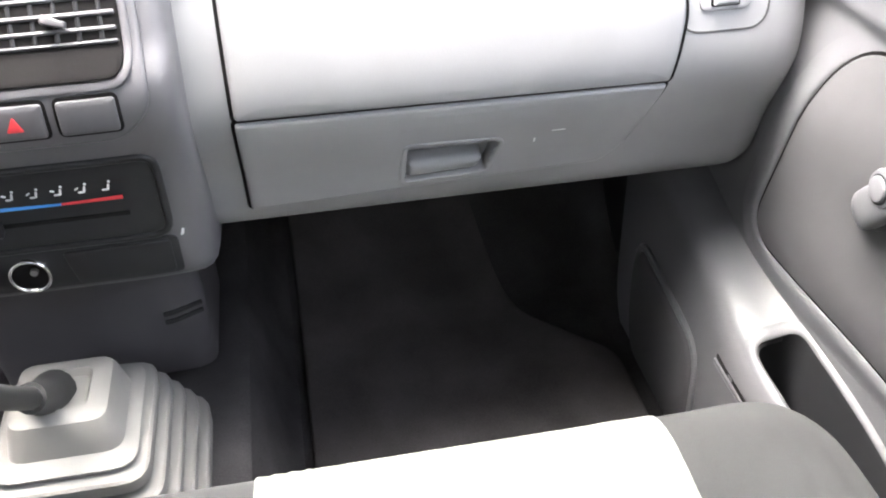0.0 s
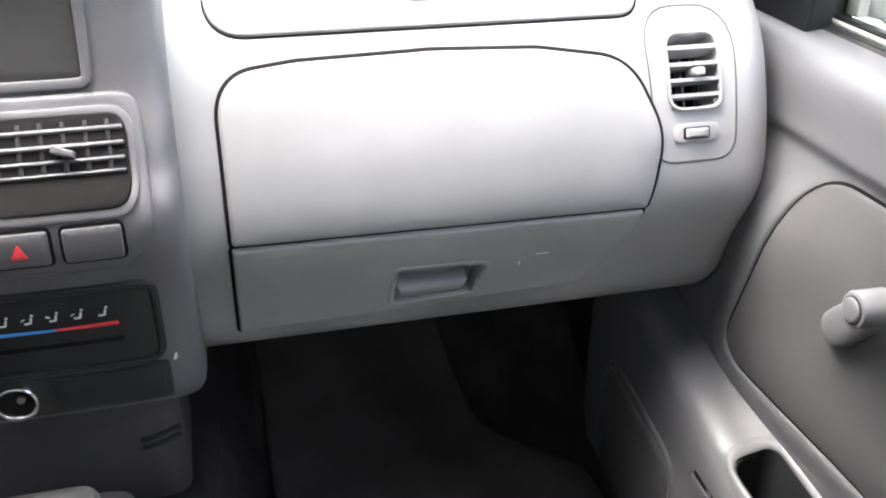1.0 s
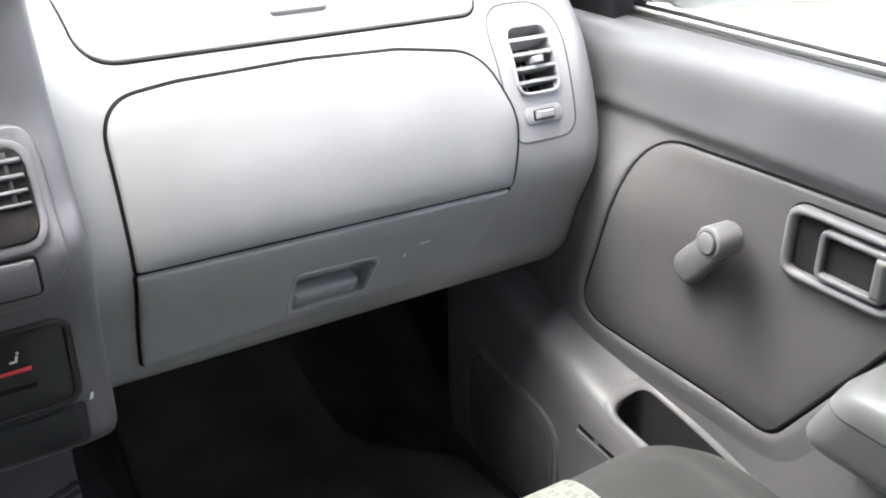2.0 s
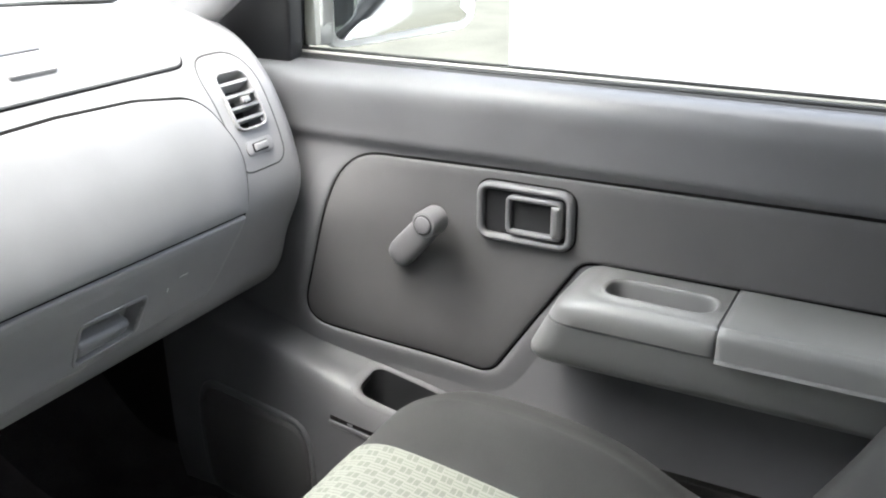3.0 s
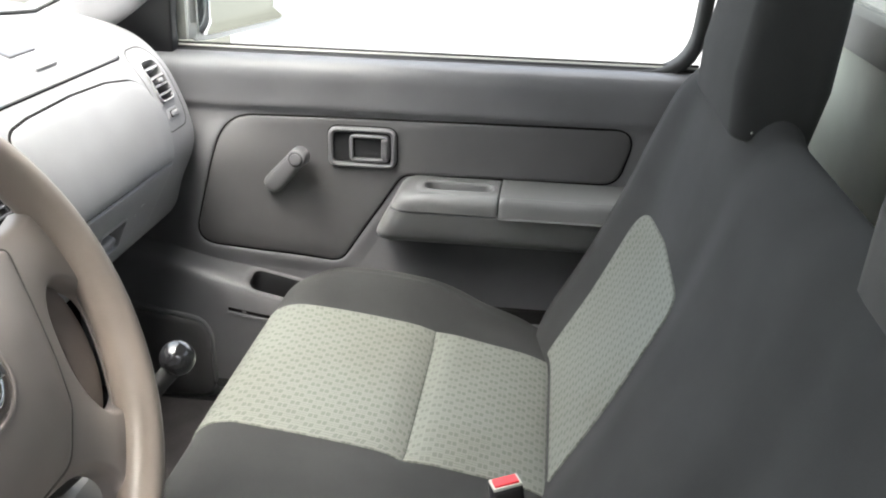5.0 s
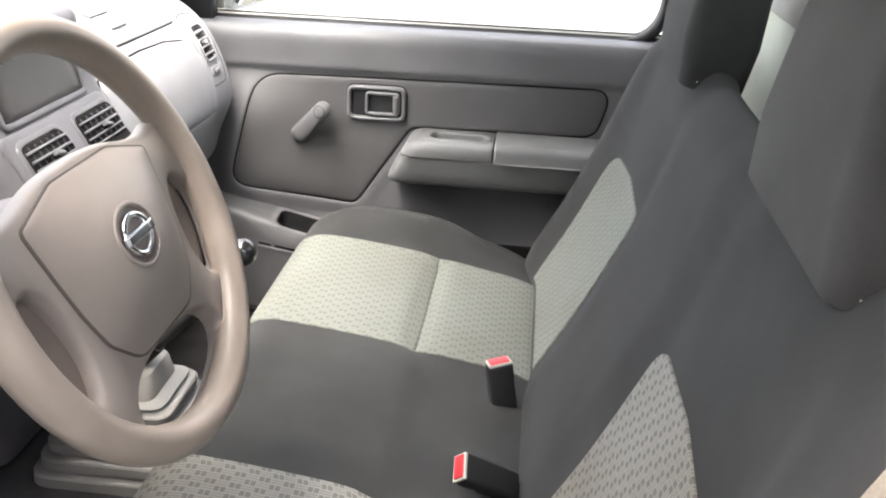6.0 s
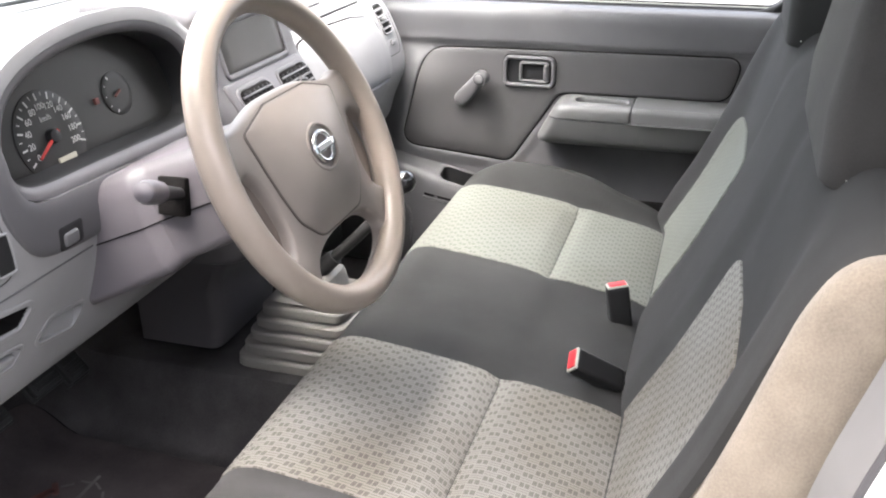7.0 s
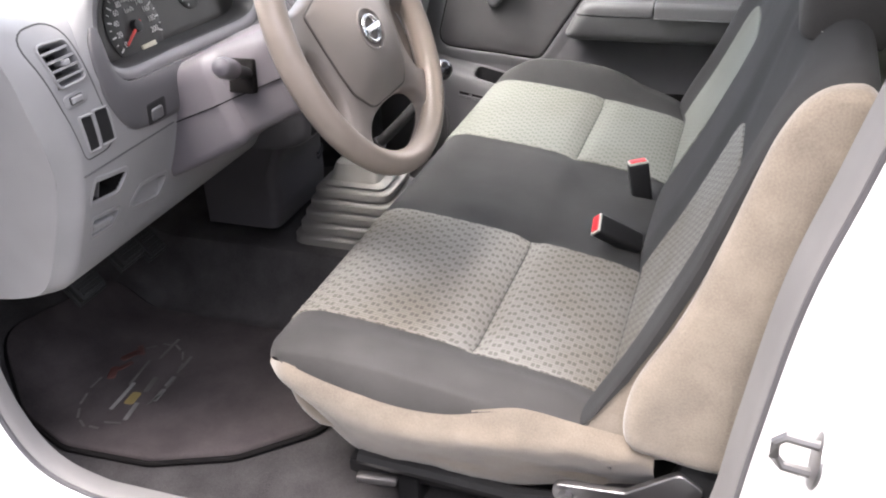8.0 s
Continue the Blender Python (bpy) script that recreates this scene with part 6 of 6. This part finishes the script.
# ---- floor mats and pedals ----
def build_floor_things():
    flat = lambda x, y, off=0.0: (x, y, 0.137 + 0.16 * step_at(y, 0.93, 1.15) + off)
    o = even(rounded([(0.205, 0.42), (0.60, 0.42), (0.60, 0.80), (0.50, 0.90), (0.44, 1.12), (0.205, 1.12)], [.03, .03, .06, .08, .03, .03], 6), 0.02)
    pm = part("floor_mat", pad(o, flat, 0.010, -0.001, 0.004, 14, (0.36, 0.72)), M_CLEANMAT, None, "black carpet floor mat in the passenger footwell", category="floor mat")
    o = even(rounded([(-0.583, 0.85), (-0.578, 0.70), (-0.53, 0.58), (-0.44, 0.485), (-0.22, 0.46), (-0.20, 1.02), (-0.46, 1.05), (-0.54, 0.96)], [.07, .06, .08, .06, .04, .04, .08, .06], 6), 0.02)
    dm = part("floor_mat", pad(o, flat, 0.015, -0.001, 0.005, 14), M_MAT, None, "worn black floor mat with faded printed badge", category="floor mat")
    part("edge_binding", tube([flat(a_, b_, 0.004) for a_, b_ in shrink(o, -0.001)], 0.0050, 8, True), M_GAP, dm, "black bound edge")
    marks = [((-0.425, 0.880), (-0.392, 0.893), 0.014, M_LOGO_A), ((-0.400, 0.884), (-0.372, 0.872), 0.011, M_LOGO_A), ((-0.372, 0.896), (-0.340, 0.880), 0.016, M_LOGO_A), ((-0.350, 0.868), (-0.325, 0.890), 0.010, M_LOGO_A),
             ((-0.495, 0.828), (-0.423, 0.833), 0.007, M_LOGO_C), ((-0.476, 0.8095), (-0.444, 0.8120), 0.017, M_LOGO_B), ((-0.512, 0.789), (-0.468, 0.796), 0.008, M_LOGO_C), ((-0.440, 0.800), (-0.400, 0.806), 0.010, M_LOGO_D),
             ((-0.458, 0.772), (-0.425, 0.774), 0.009, M_LOGO_C), ((-0.418, 0.776), (-0.390, 0.777), 0.008, M_LOGO_C), ((-0.372, 0.779), (-0.331, 0.781), 0.006, M_LOGO_D), ((-0.43, 0.838), (-0.36, 0.846), 0.005, M_LOGO_D), ((-0.352, 0.832), (-0.290, 0.833), 0.006, M_LOGO_D), ((-0.525, 0.818), (-0.520, 0.79), 0.004, M_LOGO_D)]
    for k in range(16):
        a = 2 * math.pi * k / 16
        if k not in (3, 9, 10):
            c_ = (-0.425 + 0.115 * math.cos(a), 0.835 + 0.062 * math.sin(a))
            e_ = (c_[0] - 0.030 * math.sin(a), c_[1] + 0.018 * math.cos(a))
            marks.append((c_, e_, 0.004, M_LOGO_D))
    for p, q, h, mt in marks:
        p, q = Vector(p), Vector(q)
        u = (q - p).normalized()
        v = Vector((-u.y, u.x))
        c4 = [p - v * h / 2, q - v * h / 2, q + v * h / 2, p + v * h / 2]
        part("print_bar", pad(even(rounded([tuple(k) for k in c4], h * 0.35, 3), 0.02), flat, 0.0154, 0.012, 0.0002, 2), mt, dm, "faded printed bar")
    for x, y, z, w, nm in ((-0.440, 0.868, 0.352, 0.058, "clutch_pedal"), (-0.330, 0.872, 0.352, 0.058, "brake_pedal"), (-0.245, 0.89, 0.318, 0.045, "accelerator_pedal")):
        p = thing(nm, (x, y, z), "black rubber-faced " + nm.replace("_", " "), "pedal")
        m = pose(x, y, z, -40, 0, 0)
        part("pad", rbox((w, 0.012, 0.05), m, 0.004), M_RUBBER, p)
        part("frame", rbox((w + 0.006, 0.006, 0.056), m @ pose(0, 0.008, 0), 0.002), M_RUBBER, p)
        for k in range(4):
            part("rib", rbox((w - 0.012, 0.004, 0.005), m @ pose(0, -0.007, -0.016 + 0.0107 * k), 0.001), M_RUBBER, p)
        part("arm", tube([(x, y + 0.01, z), (x + 0.005, y + 0.09, z + 0.06), (x + 0.01, y + 0.10, z + 0.25)], 0.007, 8), M_BLACK, p)


build_floor_things()


# ---- wipers ----
def build_wipers():
    for x0, x1 in ((0.10, 0.70), (-0.55, 0.02)):
        w = thing("windscreen_wiper", (x0, 1.06, 0.835), "black wiper resting at the foot of the windscreen", "wiper", "wipers")
        part("blade", tube([(x, 1.03 - 0.10 * (x / 0.62) ** 4, 0.832 + 0.008 * math.sin((x - x0) * 5)) for x in np.linspace(x0, x1, 16)], 0.0035, 8), M_RUBBER, w)
        part("arm", tube([(x0 - 0.06, 1.09, 0.838), (x0 + 0.12, 1.07, 0.850), ((x0 + x1) / 2, 1.045, 0.848)], 0.0045, 8), M_BLACK, w)


build_wipers()
